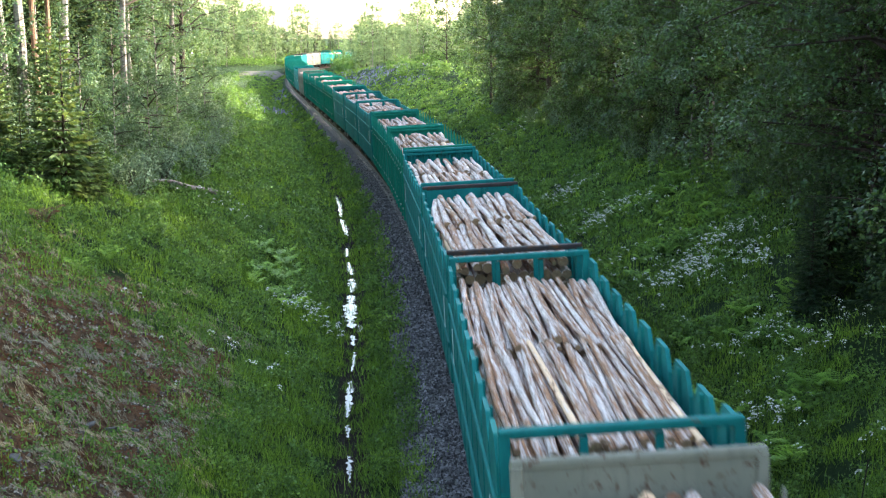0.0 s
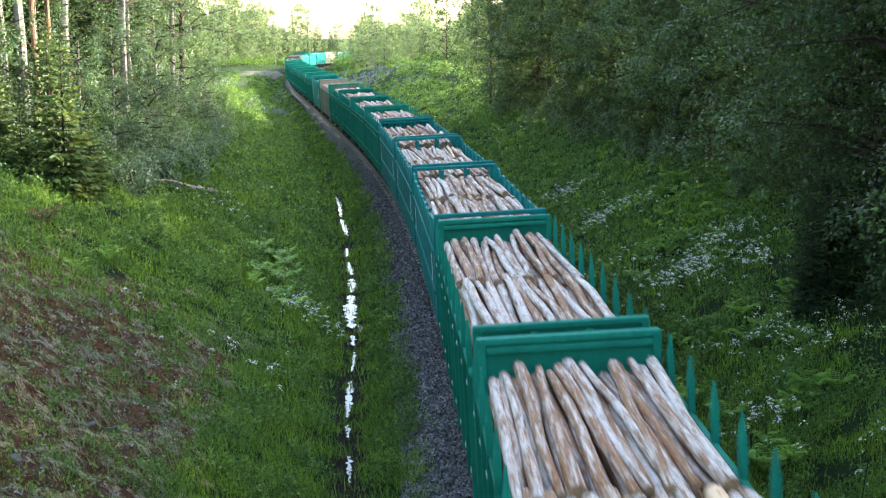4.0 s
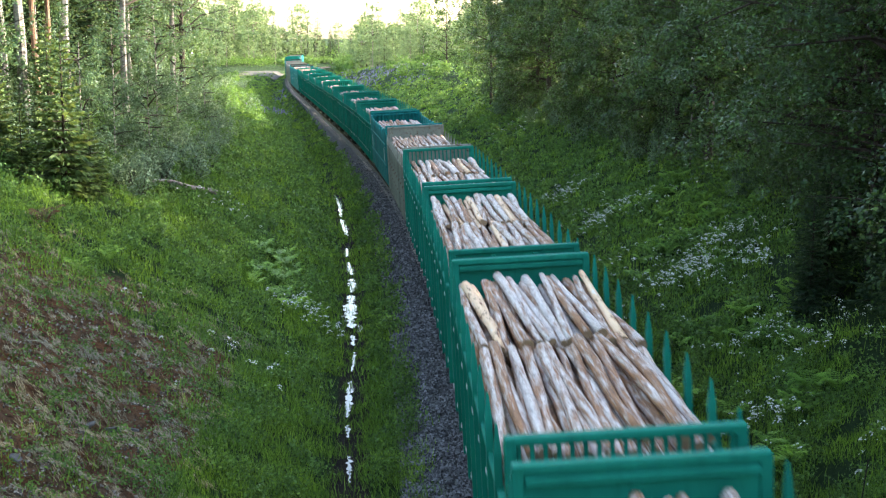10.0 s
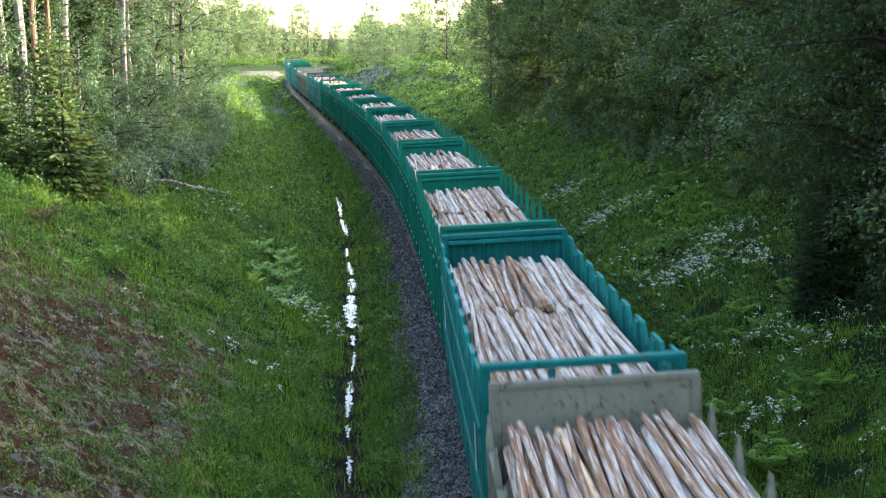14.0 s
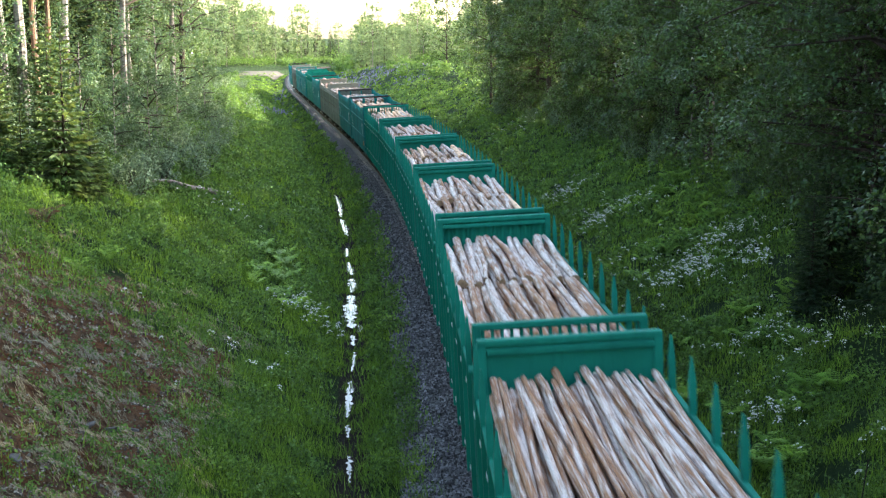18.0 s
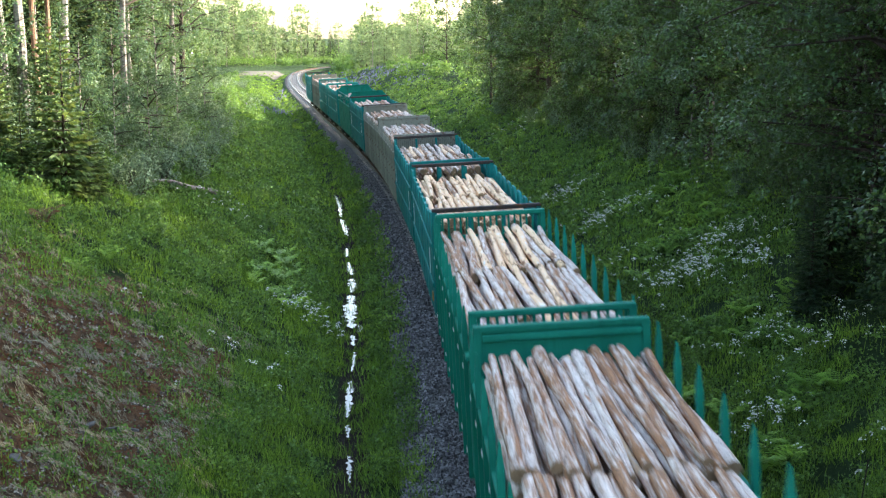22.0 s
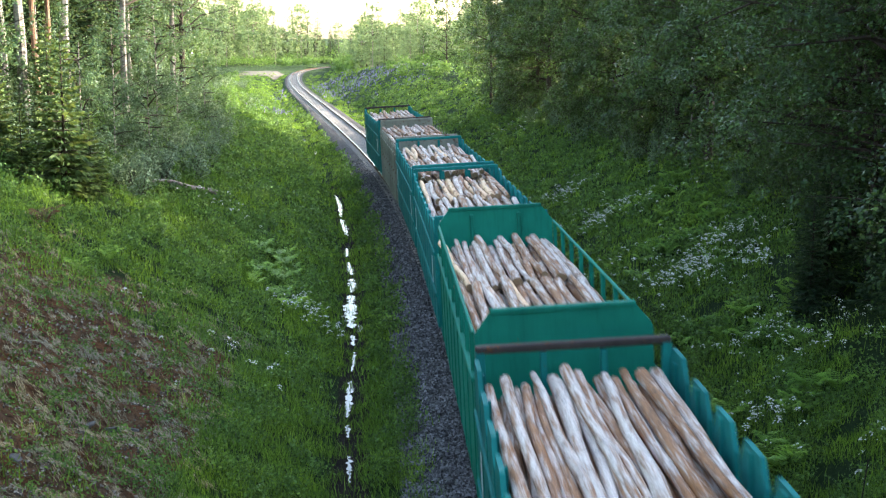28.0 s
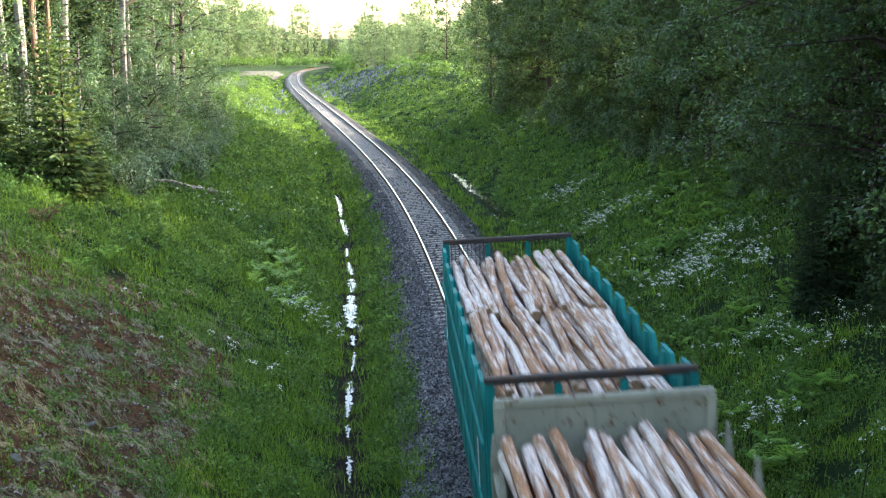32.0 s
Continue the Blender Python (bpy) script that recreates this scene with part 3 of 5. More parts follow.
def end_wall(wagon, side, kind, mat, key):
    """One end of a wagon; side is -1 (towards the bridge's side at first) or 1."""
    beam = M_BEAM if kind in ("wire", "dark_open") else mat
    m = pose(0, side * END, 0, 0, 0, 0 if side > 0 else 180)
    wide = 1.55 if key == "T" else WALL
    w = wide * 2

    def piece(name, tag, bm_maker, material, parent, label=""):
        return child(name, shared((name, tag, key, material.name), lambda: mesh_from(name, bm_maker(), material)), parent, None, label)

    top = TOP + (0.32 if kind == "chamfer" else 0.0)
    if kind == "chamfer":
        def body():
            bm = bmesh.new()
            for y in (0.0, 0.09):
                vs = [bm.verts.new((x, y, z)) for x, z in ((-1.5, 1.3), (1.5, 1.3), (1.5, 4.32), (1.2, top), (-1.2, top), (-1.5, 4.32))]
                bm.faces.new(vs if y else vs[::-1])
            bm.verts.ensure_lookup_table()
            for i in range(6):
                j = (i + 1) % 6
                bm.faces.new((bm.verts[i], bm.verts[j], bm.verts[6 + j], bm.verts[6 + i]))
            return bm
        wall = piece("end_wall", kind, body, mat, wagon, "solid end wall with cut-off upper corners")
        piece("top_beam", kind, lambda: box_bm((0, 0.045, top - 0.02, 2.44, 0.15, 0.09)), mat, wall)
        for x in (-0.62, 0.62):
            piece("rib", (kind, x), lambda: box_bm((x, -0.05, 2.95, 0.10, 0.1, 3.2)), mat, wall)
    else:
        high = {"solid": TOP - 0.04, "grey": TOP, "corrugated": TOP - 0.06, "slotted": 3.72, "open": 3.30, "dark_open": 3.30, "wire": 3.0}[kind]
        if kind in ("corrugated", "slotted", "wire"):
            wall = piece("end_wall", kind, lambda: corrugated_bm(w - 0.1, 1.3, high, 14, 0.045), mat, wagon, "corrugated steel end wall")
        else:
            wall = piece("end_wall", kind, lambda: box_bm((0, 0.0, (1.3 + high) / 2, w - 0.08, 0.06, high - 1.3)), mat, wagon)
        piece("top_beam", kind, lambda: box_bm((0, 0.0, TOP - 0.06, w, 0.17 if kind != "grey" else 0.12, 0.12), bevel=0.02), beam, wall, "dark rusty top beam" if beam is M_BEAM else "")
        for x in (-wide + 0.07, wide - 0.07):
            piece("corner_post", (kind, x), lambda: box_bm((x, 0.0, (1.3 + TOP) / 2, 0.15, 0.17, TOP - 1.3 - 0.14)), mat, wall)
        if kind in ("open", "dark_open", "wire", "solid", "grey"):
            for x in (-0.48, 0.48):
                piece("rib", (kind, x), lambda: box_bm((x, 0.05 if kind in ("solid", "grey") else 0.0, (1.3 + TOP - 0.14) / 2, 0.11, 0.1, TOP - 1.46)), mat, wall)
        if kind in ("solid", "corrugated"):
            piece("folded_rim", kind, lambda: box_bm((0, -0.09, TOP - 0.2, w - 0.3, 0.08, 0.1)), mat, wall)
        if kind == "slotted":
            for i in range(17):
                x = -1.32 + 0.165 * i
                piece("bar", (kind, i), lambda: box_bm((x, 0.0, 4.02, 0.055, 0.05, 0.62), bevel=0.006), mat, wall)
            piece("rail", kind, lambda: box_bm((0, 0.0, 3.74, w - 0.2, 0.1, 0.1)), mat, wall)
        if kind == "wire":
            for i in range(29):
                x = -1.36 + 0.097 * i
                piece("wire", (kind, i), lambda: box_bm((x, 0.0, 3.66, 0.014, 0.014, 1.35), bevel=0), M_BEAM, wall)
    wall.matrix_basis = m
    return wall


def bogie_bm():
    bm = box_bm((-1.02, 0, 0.56, 0.16, 2.3, 0.26), (1.02, 0, 0.56, 0.16, 2.3, 0.26), (0, 0, 0.72, 2.2, 0.46, 0.3), (-1.06, 0, 0.5, 0.2, 0.5, 0.42), (1.06, 0, 0.5, 0.2, 0.5, 0.42), bevel=0.03)
    for y in (-0.92, 0.92):
        for x in (-1.04, 1.04):
            bmesh.ops.create_cone(bm, cap_ends=True, segments=12, radius1=0.17, radius2=0.15, depth=0.22, matrix=Matrix.Translation((x, y, 0.475)) @ Matrix.Rotation(radians(90), 4, "Y"))
    return bm


def wheelset_bm():
    bm = bmesh.new()
    for x in (-0.79, 0.79):
        s = 1 if x > 0 else -1
        for r, dx, wd in ((0.475, 0, 0.11), (0.505, -s * 0.07, 0.03)):
            bmesh.ops.create_cone(bm, cap_ends=True, segments=24, radius1=r, radius2=r, depth=wd, matrix=Matrix.Translation((x + dx, 0, 0.475)) @ Matrix.Rotation(radians(90), 4, "Y"))
    bmesh.ops.create_cone(bm, cap_ends=True, segments=10, radius1=0.08, radius2=0.08, depth=1.7, matrix=Matrix.Translation((0, 0, 0.475)) @ Matrix.Rotation(radians(90), 4, "Y"))
    return bm


LOOKS = {"T": (M_TEAL, "teal timber wagon with broad side plates, full of birch logs"),
         "G": (M_GREEN, "green timber wagon with pointed stakes, full of birch logs"),
         "Y": (M_GREY, "weathered grey timber wagon with plain ends, full of logs"),
         "D": (M_GREEN, "green timber wagon with cut-cornered ends, full of birch logs")}


def timber_wagon(number, kind, end, near_end, peeled=0, fine=0, level=3.98):
    mat, label = LOOKS[kind]
    wagon = tagged(new("timber_wagon"), label, "freight wagon", "wagons of the timber train")

    def keep(name, tag, maker, material, parent=wagon, at=None, label=""):
        return child(name, shared((name, tag, material.name), lambda: mesh_from(name, maker(), material)), parent, at, label)

    keep("underframe", 0, lambda: box_bm((0, 0, 1.22, 2.96, 2 * END + 0.1, 0.12), (0, 0, 1.0, 0.45, 2 * END, 0.36), (-1.44, 0, 1.14, 0.1, 2 * END, 0.24), (1.44, 0, 1.14, 0.1, 2 * END, 0.24), bevel=0.02), mat)
    for y in (-4.32, 4.32):
        b = keep("bogie", 0, bogie_bm, M_UNDER, at=pose(0, y, 0))
        for dy in (-0.925, 0.925):
            keep("wheelset", 0, wheelset_bm, M_WHEEL, b, pose(0, dy, 0), "worn steel wheels on an axle")
    for side in (-1, 1):
        keep("coupler", side, lambda: box_bm((0, side * (END + 0.33), 1.04, 0.24, 0.7, 0.26), (0.08, side * (END + 0.6), 1.04, 0.3, 0.22, 0.34), bevel=0.03), M_UNDER)
    keep("brake_cylinder", 0, lambda: box_bm((0.5, 0.6, 0.8, 0.5, 1.2, 0.34), bevel=0.05), M_UNDER)
    keep("air_tank", 0, lambda: box_bm((-0.6, -1.2, 0.85, 0.3, 0.8, 0.3), bevel=0.05), M_UNDER)
    for side in (-1, 1):
        x = side * WALL
        if kind == "T":
            x = side * 1.55
            for i in range(9):
                y = -END + 0.62 + i * (2 * END - 1.24) / 8
                high = 4.26 if i in (0, 8) else 4.14
                keep("side_plate", (side, high), lambda: plate_bm(x, side, high), mat, at=pose(0, y, 0))
            if side < 0:
                for y in (-5.2, 4.9):
                    keep("white_mark", 0, lambda: box_bm((x - 0.062, 0, 2.75, 0.012, 0.09, 0.75), bevel=0), M_LIGHT, at=pose(0, y, 0), label="white painted mark")
            keep("waist_rail", side, lambda: box_bm((x + side * 0.05, 0, 2.2, 0.05, 2 * END - 0.1, 0.12), (x + side * 0.05, 0, 3.35, 0.05, 2 * END - 0.1, 0.1)), mat)
        else:
            keep("side_wall", side, lambda: box_bm((x, 0, 2.42, 0.05, 2 * END - 0.1, 2.26), (x + side * 0.03, 0, 3.52, 0.1, 2 * END - 0.1, 0.1), bevel=0.015), mat)
            if kind == "D":
                keep("side_railing", side, lambda: box_bm((x, 0, 4.30, 0.06, 2 * END - 0.4, 0.06)), mat)
            count = 9
            for i in range(count):
                y = -END + 0.5 + i * (2 * END - 1.0) / (count - 1)
                if kind == "D":
                    keep("stake", ("D", side), lambda: box_bm((x, 0, 2.8, 0.09, 0.1, 3.0)), mat, at=pose(0, y, 0))
                else:
                    keep("stake", (kind, side), lambda: spike_bm(0.13, 0.10, 1.15, 4.42 if kind == "G" else 4.06), mat, at=pose(x + side * 0.05, y, 0))
                    if kind == "G" and side < 0:
                        for z in (1.7, 3.3):
                            keep("reflector", 0, lambda: box_bm((-WALL - 0.115, 0, 0, 0.015, 0.07, 0.07), bevel=0), M_LIGHT, at=pose(0, y, z), label="small white reflector")
    if number == 22:
        keep("orange_marker", 0, lambda: box_bm((-WALL - 0.1, -5.6, 1.75, 0.03, 0.16, 0.28)), M_ORANGE, label="orange marker plate")
    end_wall(wagon, 1, end, mat, kind)
    end_wall(wagon, -1, near_end, mat, kind)
    load(wagon, number, peeled, fine, level)
    return wagon


#        number, kind, far end, near end, share of peeled logs, thin logs, height of the load
TRAIN = [(-1, "Y", "grey", "grey", 0, 0, 3.95), (0, "T", "open", "open", 0, 1, 4.0), (1, "T", "dark_open", "dark_open", 0, 0, 4.08), (2, "T", "corrugated", "solid", 0, 0, 3.95),
         (3, "G", "solid", "solid", 0, 0, 3.98), (4, "G", "solid", "solid", 0, 0, 3.95), (5, "T", "open", "open", 0, 0, 4.0), (6, "T", "open", "open", 0, 1, 4.0),
         (7, "T", "corrugated", "open", 0, 0, 3.95), (8, "G", "solid", "solid", 0, 0, 4.02), (9, "G", "solid", "slotted", 0, 0, 4.0), (10, "G", "solid", "solid", 1, 0, 4.02),
         (11, "G", "slotted", "slotted", 0, 0, 3.9), (12, "Y", "grey", "grey", 0, 1, 3.98), (13, "T", "corrugated", "open", 0, 1, 3.9), (14, "G", "solid", "solid", 0, 1, 3.95),
         (15, "G", "solid", "solid", 0, 1, 3.95), (16, "G", "solid", "solid", 0, 1, 3.95), (17, "G", "corrugated", "slotted", 0, 0, 3.88), (18, "G", "solid", "solid", 0, 0, 3.98),
         (19, "G", "solid", "solid", 0, 0, 3.98), (20, "G", "solid", "solid", 0, 0, 3.98), (21, "G", "slotted", "slotted", 1, 0, 3.98), (22, "T", "dark_open", "dark_open", 2, 0, 3.92),
         (23, "T", "wire", "open", 1, 0, 3.95), (24, "Y", "grey", "grey", 0, 0, 3.95), (25, "Y", "grey", "grey", 0, 0, 3.95), (26, "T", "dark_open", "dark_open", 0, 0, 3.95),
         (27, "D", "chamfer", "chamfer", 0, 0, 3.95), (28, "T", "open", "open", 1, 0, 4.0), (29, "T", "open", "open", 1, 0, 4.0), (30, "Y", "grey", "grey", 0, 0, 3.98), (31, "T", "wire", "dark_open", 0, 0, 3.98)]
WAGONS = [(row[0], timber_wagon(*row)) for row in TRAIN]

# ======== trees ========
def unit(v):
    return v / (np.linalg.norm(v) + 1e-9)


def branch(start, way, length, r, bend=0.12, droop=0.0, steps=4):
    pts, p, d = [start], np.array(start, float), unit(np.array(way, float))
    for i in range(steps):
        d = unit(d + r.normal(size=3) * bend + np.array((0, 0, -droop)))
        p = p + d * length / steps
        pts.append(p)
    return np.array(pts)


def stem_points(height, r, lean=0.02, steps=8):
    out, off = [], np.zeros(2)
    for i in range(steps + 1):
        off = off + r.normal(size=2) * lean * height / steps
        out.append((off[0], off[1], -0.4 + (height + 0.4) * i / steps))
    return np.array(out)


def broadleaf(name, seed, height, spread, low, leaves, leaf, bark, foliage, label, hang=0.1, thick=0.013, twigwood=True):
    """Trunk, forking boughs, and a crown of leafy pads with gaps of shade between them."""
    r = np.random.RandomState(seed)
    tree = tagged(new(name), label, "tree")
    stem = stem_points(height, r)
    boughs, ends, outs, size = [], [], [], []
    limbs = int(14 + height * 1.5)
    for i in range(limbs):
        u = low + (0.98 - low) * (i + r.rand()) / limbs
        z = u * height
        at = np.array([np.interp(z, stem[:, 2], stem[:, k]) for k in range(3)])
        shape = math.sin(math.pi * (0.26 + 0.70 * (u - low) / (1 - low))) ** 0.7
        az = i * 2.4 + r.uniform(-0.5, 0.5)
        length = spread * (0.35 + 0.75 * shape) * r.uniform(0.55, 1.25)
        pts = branch(at, (math.cos(az), math.sin(az), r.uniform(-0.15, 0.6) + 0.6 * u), length, r, 0.16, hang * 0.4, 5)
        boughs.append(tube_quads(pts[[0, 2, 5]], (0.025 + 0.014 * length, 0.016 + 0.007 * length, 0.006), 4, r))
        side = np.array((math.cos(az), math.sin(az), 0.15))
        ends.append(pts[-1])
        outs.append(side)
        size.append(1.15)
        for k in range(6):
            p = pts[r.randint(2, len(pts))]
            d = unit(pts[-1] - pts[0]) + r.normal(size=3) * np.array((0.75, 0.75, 0.5))
            tw = branch(p, d, length * r.uniform(0.22, 0.48), r, 0.25, hang, 4)
            if twigwood and k < 3:
                boughs.append(tube_quads(tw[::2], np.linspace(0.014, 0.004, len(tw[::2])), 3, r))
            ends += [tw[-1], tw[2]]
            outs += [unit(tw[-1] - at), unit(tw[2] - at)]
            size += [r.uniform(0.6, 1.25), r.uniform(0.4, 0.9)]
    ends, outs, size = np.array(ends), np.array(outs), np.array(size)
    rad = size * (0.24 + 0.085 * spread)
    weight = rad ** 2 * r.uniform(0.5, 1.5, len(rad))
    counts = np.maximum(2, np.round(leaves * weight / weight.sum())).astype(int)
    flat = r.uniform(0.45, 0.8, len(rad)) + hang
    child("trunk", raw_mesh("trunk", tube_quads(stem, np.linspace(thick * height, 0.02, len(stem)), 8, r), 4, bark), tree)
    tagged(child("branchwork", raw_mesh("branchwork", np.concatenate(boughs), 4, M_DARKBARK), tree), kind="stuff")
    child("crown", raw_mesh("crown", clump_quads(ends, outs, rad, flat, counts, leaf, leaf * 0.74, r, hang), 4, foliage), tree)
    return tree


def spruce(name, seed, height, spread, sprigs, label, needles, low=0.03):
    r = np.random.RandomState(seed)
    tree = tagged(new(name), label, "tree")
    stem = stem_points(height, r, 0.008)
    wood = [tube_quads(stem, np.linspace(0.013 * height, 0.012, len(stem)), 8, r)]
    tips, ways = [], []
    z, turn = low * height, 0.0
    while z < height * 0.985:
        u = z / height
        reach = spread * (1 - u) ** 0.85 + 0.10
        for k in range(7):
            az = turn + k * math.pi / 3.5 + r.uniform(-0.3, 0.3)
            length = reach * r.uniform(0.65, 1.15)
            pts = branch((np.interp(z, stem[:, 2], stem[:, 0]), np.interp(z, stem[:, 2], stem[:, 1]), z), (math.cos(az), math.sin(az), 0.25 - 0.55 * (1 - u)), length, r, 0.06, -0.06, 4)
            wood.append(tube_quads(pts[[0, 4]], (0.01 + 0.01 * length, 0.004), 3, r))
            for t in np.arange(0.12, 1.0, 0.12 / max(length, 0.3)):
                i = min(int(t * 4), 3)
                p = pts[i] + (pts[i + 1] - pts[i]) * (t * 4 - i)
                for side in (-1, 1):
                    out = unit(pts[i + 1] - pts[i])
                    across = np.array((-out[1], out[0], 0)) * side
                    tips.append(p)
                    ways.append((out * 0.7 + across * r.uniform(0.3, 1.0) + np.array((0, 0, r.uniform(-0.7, 0.05)))) * length * 0.30 * (1.2 - t) + out * 0.14)
        z += 0.22 + 0.10 * r.rand() + 0.008 * height
        turn += 0.7
    tips, ways = np.array(tips), np.array(ways)
    keep = r.permutation(len(tips))[:sprigs]
    tips, ways = tips[keep], ways[keep]
    v = np.cross(ways, r.normal(size=ways.shape))
    v = v / (np.linalg.norm(v, axis=1)[:, None] + 1e-9) * (0.042 + 0.115 * np.linalg.norm(ways, axis=1)[:, None])
    quads = np.stack([tips, tips + ways * 0.55 + v, tips + ways, tips + ways * 0.55 - v], 1).reshape(-1, 3)
    child("trunk", raw_mesh("trunk", np.concatenate(wood), 4, M_DARKBARK), tree)
    child("crown", raw_mesh("crown", quads, 4, needles), tree)
    return tree


def bush(name, seed, height, spread, leaves, leaf, foliage, label):
    r = np.random.RandomState(seed)
    plant = tagged(new(name), label, "bush")
    wood, twigs = [], []
    for i in range(11):
        az = i * 2.4 + r.rand()
        lean = r.uniform(0.2, 1.0) * spread / height
        pts = branch((0.2 * math.cos(az), 0.2 * math.sin(az), -0.15), (lean * math.cos(az), lean * math.sin(az), 1), height * r.uniform(0.6, 1.1), r, 0.14, 0.02, 5)
        wood.append(tube_quads(pts[[0, 2, 5]], (0.02, 0.013, 0.005), 4, r))
        twigs.append(pts[1:])
        for k in range(3):
            tw = branch(pts[r.randint(1, 5)], r.normal(size=3) + np.array((0, 0, 0.5)), height * 0.3, r, 0.2, 0.02, 3)
            wood.append(tube_quads(tw[[0, 3]], (0.008, 0.003), 3, r))
            twigs.append(tw)
    tw = np.concatenate([t[-3:] for t in twigs])
    outs = tw * np.array((1, 1, 0.25)) / spread + np.array((0, 0, 0.3))
    rad = r.uniform(0.5, 1.2, len(tw)) * 0.17 * height ** 0.6
    counts = np.maximum(2, np.round(leaves * rad ** 2 / (rad ** 2).sum())).astype(int)
    child("woody_base", raw_mesh("woody_base", np.concatenate(wood), 4, M_DARKBARK), plant)
    child("foliage", raw_mesh("foliage", clump_quads(tw, outs, rad, r.uniform(0.5, 0.9, len(rad)), counts, leaf, leaf * 0.7, r, 0.1), 4, foliage), plant)
    return plant


ALDER_SIZES = ((13.0, 3.5, 0.05), (15.0, 3.8, 0.06), (10.5, 3.3, 0.03), (16.0, 3.8, 0.24))
BIRCH_SIZES = ((15.0, 2.7, 0.22), (17.0, 3.1, 0.30), (13.0, 2.6, 0.15))
DARK_TREE = "dense dark green broadleaf tree at the forest edge"
WHITE_TREE = "tall birch with white trunk and hanging twigs"
ALDER = [broadleaf("alder_tree", 40 + k, h, s, low, 19000, 0.145, M_DARKBARK, M_LEAF, DARK_TREE, 0.1) for k, (h, s, low) in enumerate(ALDER_SIZES)]
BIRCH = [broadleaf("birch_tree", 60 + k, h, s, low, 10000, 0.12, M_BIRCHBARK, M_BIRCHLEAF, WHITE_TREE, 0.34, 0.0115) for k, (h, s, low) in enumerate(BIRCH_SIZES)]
SPRUCE = [spruce("spruce_tree", 80 + k, h, s, n, "dark green spruce with boughs to the ground", m) for k, (h, s, n, m) in enumerate(((14.0, 2.7, 11000, M_NEEDLE), (17.0, 3.0, 12500, M_NEEDLE), (7.0, 1.9, 12000, M_SUNSHOOT)))]
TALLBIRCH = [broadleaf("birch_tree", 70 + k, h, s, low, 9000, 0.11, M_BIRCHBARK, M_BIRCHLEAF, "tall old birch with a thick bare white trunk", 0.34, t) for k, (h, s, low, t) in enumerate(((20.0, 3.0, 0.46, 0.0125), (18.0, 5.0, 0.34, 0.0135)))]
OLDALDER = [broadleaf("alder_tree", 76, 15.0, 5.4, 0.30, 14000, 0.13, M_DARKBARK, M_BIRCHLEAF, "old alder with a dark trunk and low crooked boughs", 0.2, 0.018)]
PINE = [broadleaf("pine_tree", 95, 17.0, 2.4, 0.62, 3800, 0.19, M_PINEBARK, M_NEEDLE, "tall pine with a bare reddish trunk", 0.0, 0.011)]
NEAR = [broadleaf("alder_tree", 240 + k, h, s, low, 30000, 0.115, M_DARKBARK, M_LEAF, "overhanging dark broadleaf tree near the line", 0.16) for k, (h, s, low) in enumerate(((12.0, 4.4, 0.08), (13.0, 5.0, 0.27)))]
MID = [broadleaf("alder_tree", 140 + k, h, s, low, 3400, 0.30, M_DARKBARK, M_LEAF, "leafy green broadleaf tree deep in the wood", 0.1, 0.013, False) for k, (h, s, low) in enumerate(ALDER_SIZES[:2])]
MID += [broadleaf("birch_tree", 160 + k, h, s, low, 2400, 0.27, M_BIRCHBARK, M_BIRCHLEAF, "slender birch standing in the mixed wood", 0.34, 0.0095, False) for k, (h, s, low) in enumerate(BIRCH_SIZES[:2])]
FAR = [broadleaf("alder_tree", 170 + k, h, s, low, 1600, 0.48, M_DARKBARK, M_FARLEAF, "haze-pale broadleaf tree in the distant wood", 0.1, 0.013, False) for k, (h, s, low) in enumerate(ALDER_SIZES[:2])]
FAR += [broadleaf("birch_tree", 180 + k, h, s, low, 1500, 0.44, M_BIRCHBARK, M_FARLEAF, "haze-pale green birch in the distant wood", 0.34, 0.0095, False) for k, (h, s, low) in enumerate(BIRCH_SIZES[:2])]
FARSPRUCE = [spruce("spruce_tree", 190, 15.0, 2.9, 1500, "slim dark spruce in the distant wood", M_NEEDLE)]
BUSHES = [bush("green_bush", 120 + k, h, s, 1900, leaf, m, "leafy green bush on the bank") for k, (h, s, leaf, m) in enumerate(((2.2, 1.3, 0.105, M_WILLOW), (1.5, 1.1, 0.09, M_BUSH), (3.2, 1.7, 0.12, M_WILLOW)))]
DARKBUSH = [bush("alder_bush", 220 + k, h, s, 3300, 0.10, M_LEAF, "dark leafy alder bush at the forest edge") for k, (h, s) in enumerate(((3.0, 1.8), (4.0, 2.1)))]
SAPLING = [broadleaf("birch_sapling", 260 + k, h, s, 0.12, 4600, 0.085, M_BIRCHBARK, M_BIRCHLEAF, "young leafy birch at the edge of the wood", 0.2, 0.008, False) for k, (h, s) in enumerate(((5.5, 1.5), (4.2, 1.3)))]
THICKET = []


def thicket(r, x, y, height):
    """Far undergrowth: leaves of one more shrub for the joined mass."""
    k = 260
    v = r.normal(size=(k, 3)) * np.array((0.42, 0.42, 0.24)) * height
    lump = r.normal(size=(9, 3)) * np.array((0.25, 0.25, 0.15)) * height
    v = v * 0.5 + lump[r.randint(9, size=k)]
    p = v + np.array((x, y, float(ground_z(x, y)) + 0.5 * height))
    THICKET.append(leaf_quads(p, 0.20 * height ** 0.5, 0.15 * height ** 0.5, r, 0.1))


USED = set()


def plant(ob, x, y, size=1.0, turn=0.0, sink=0.0, tall=1.0):
    m = pose(x, y, float(ground_z(x, y)) - sink, 0, 0, turn) @ Matrix.Diagonal((size, size, size * tall, 1))
    if ob.name in USED:
        return copy_thing(ob, m)
    USED.add(ob.name)
    ob.matrix_basis = m
    return ob


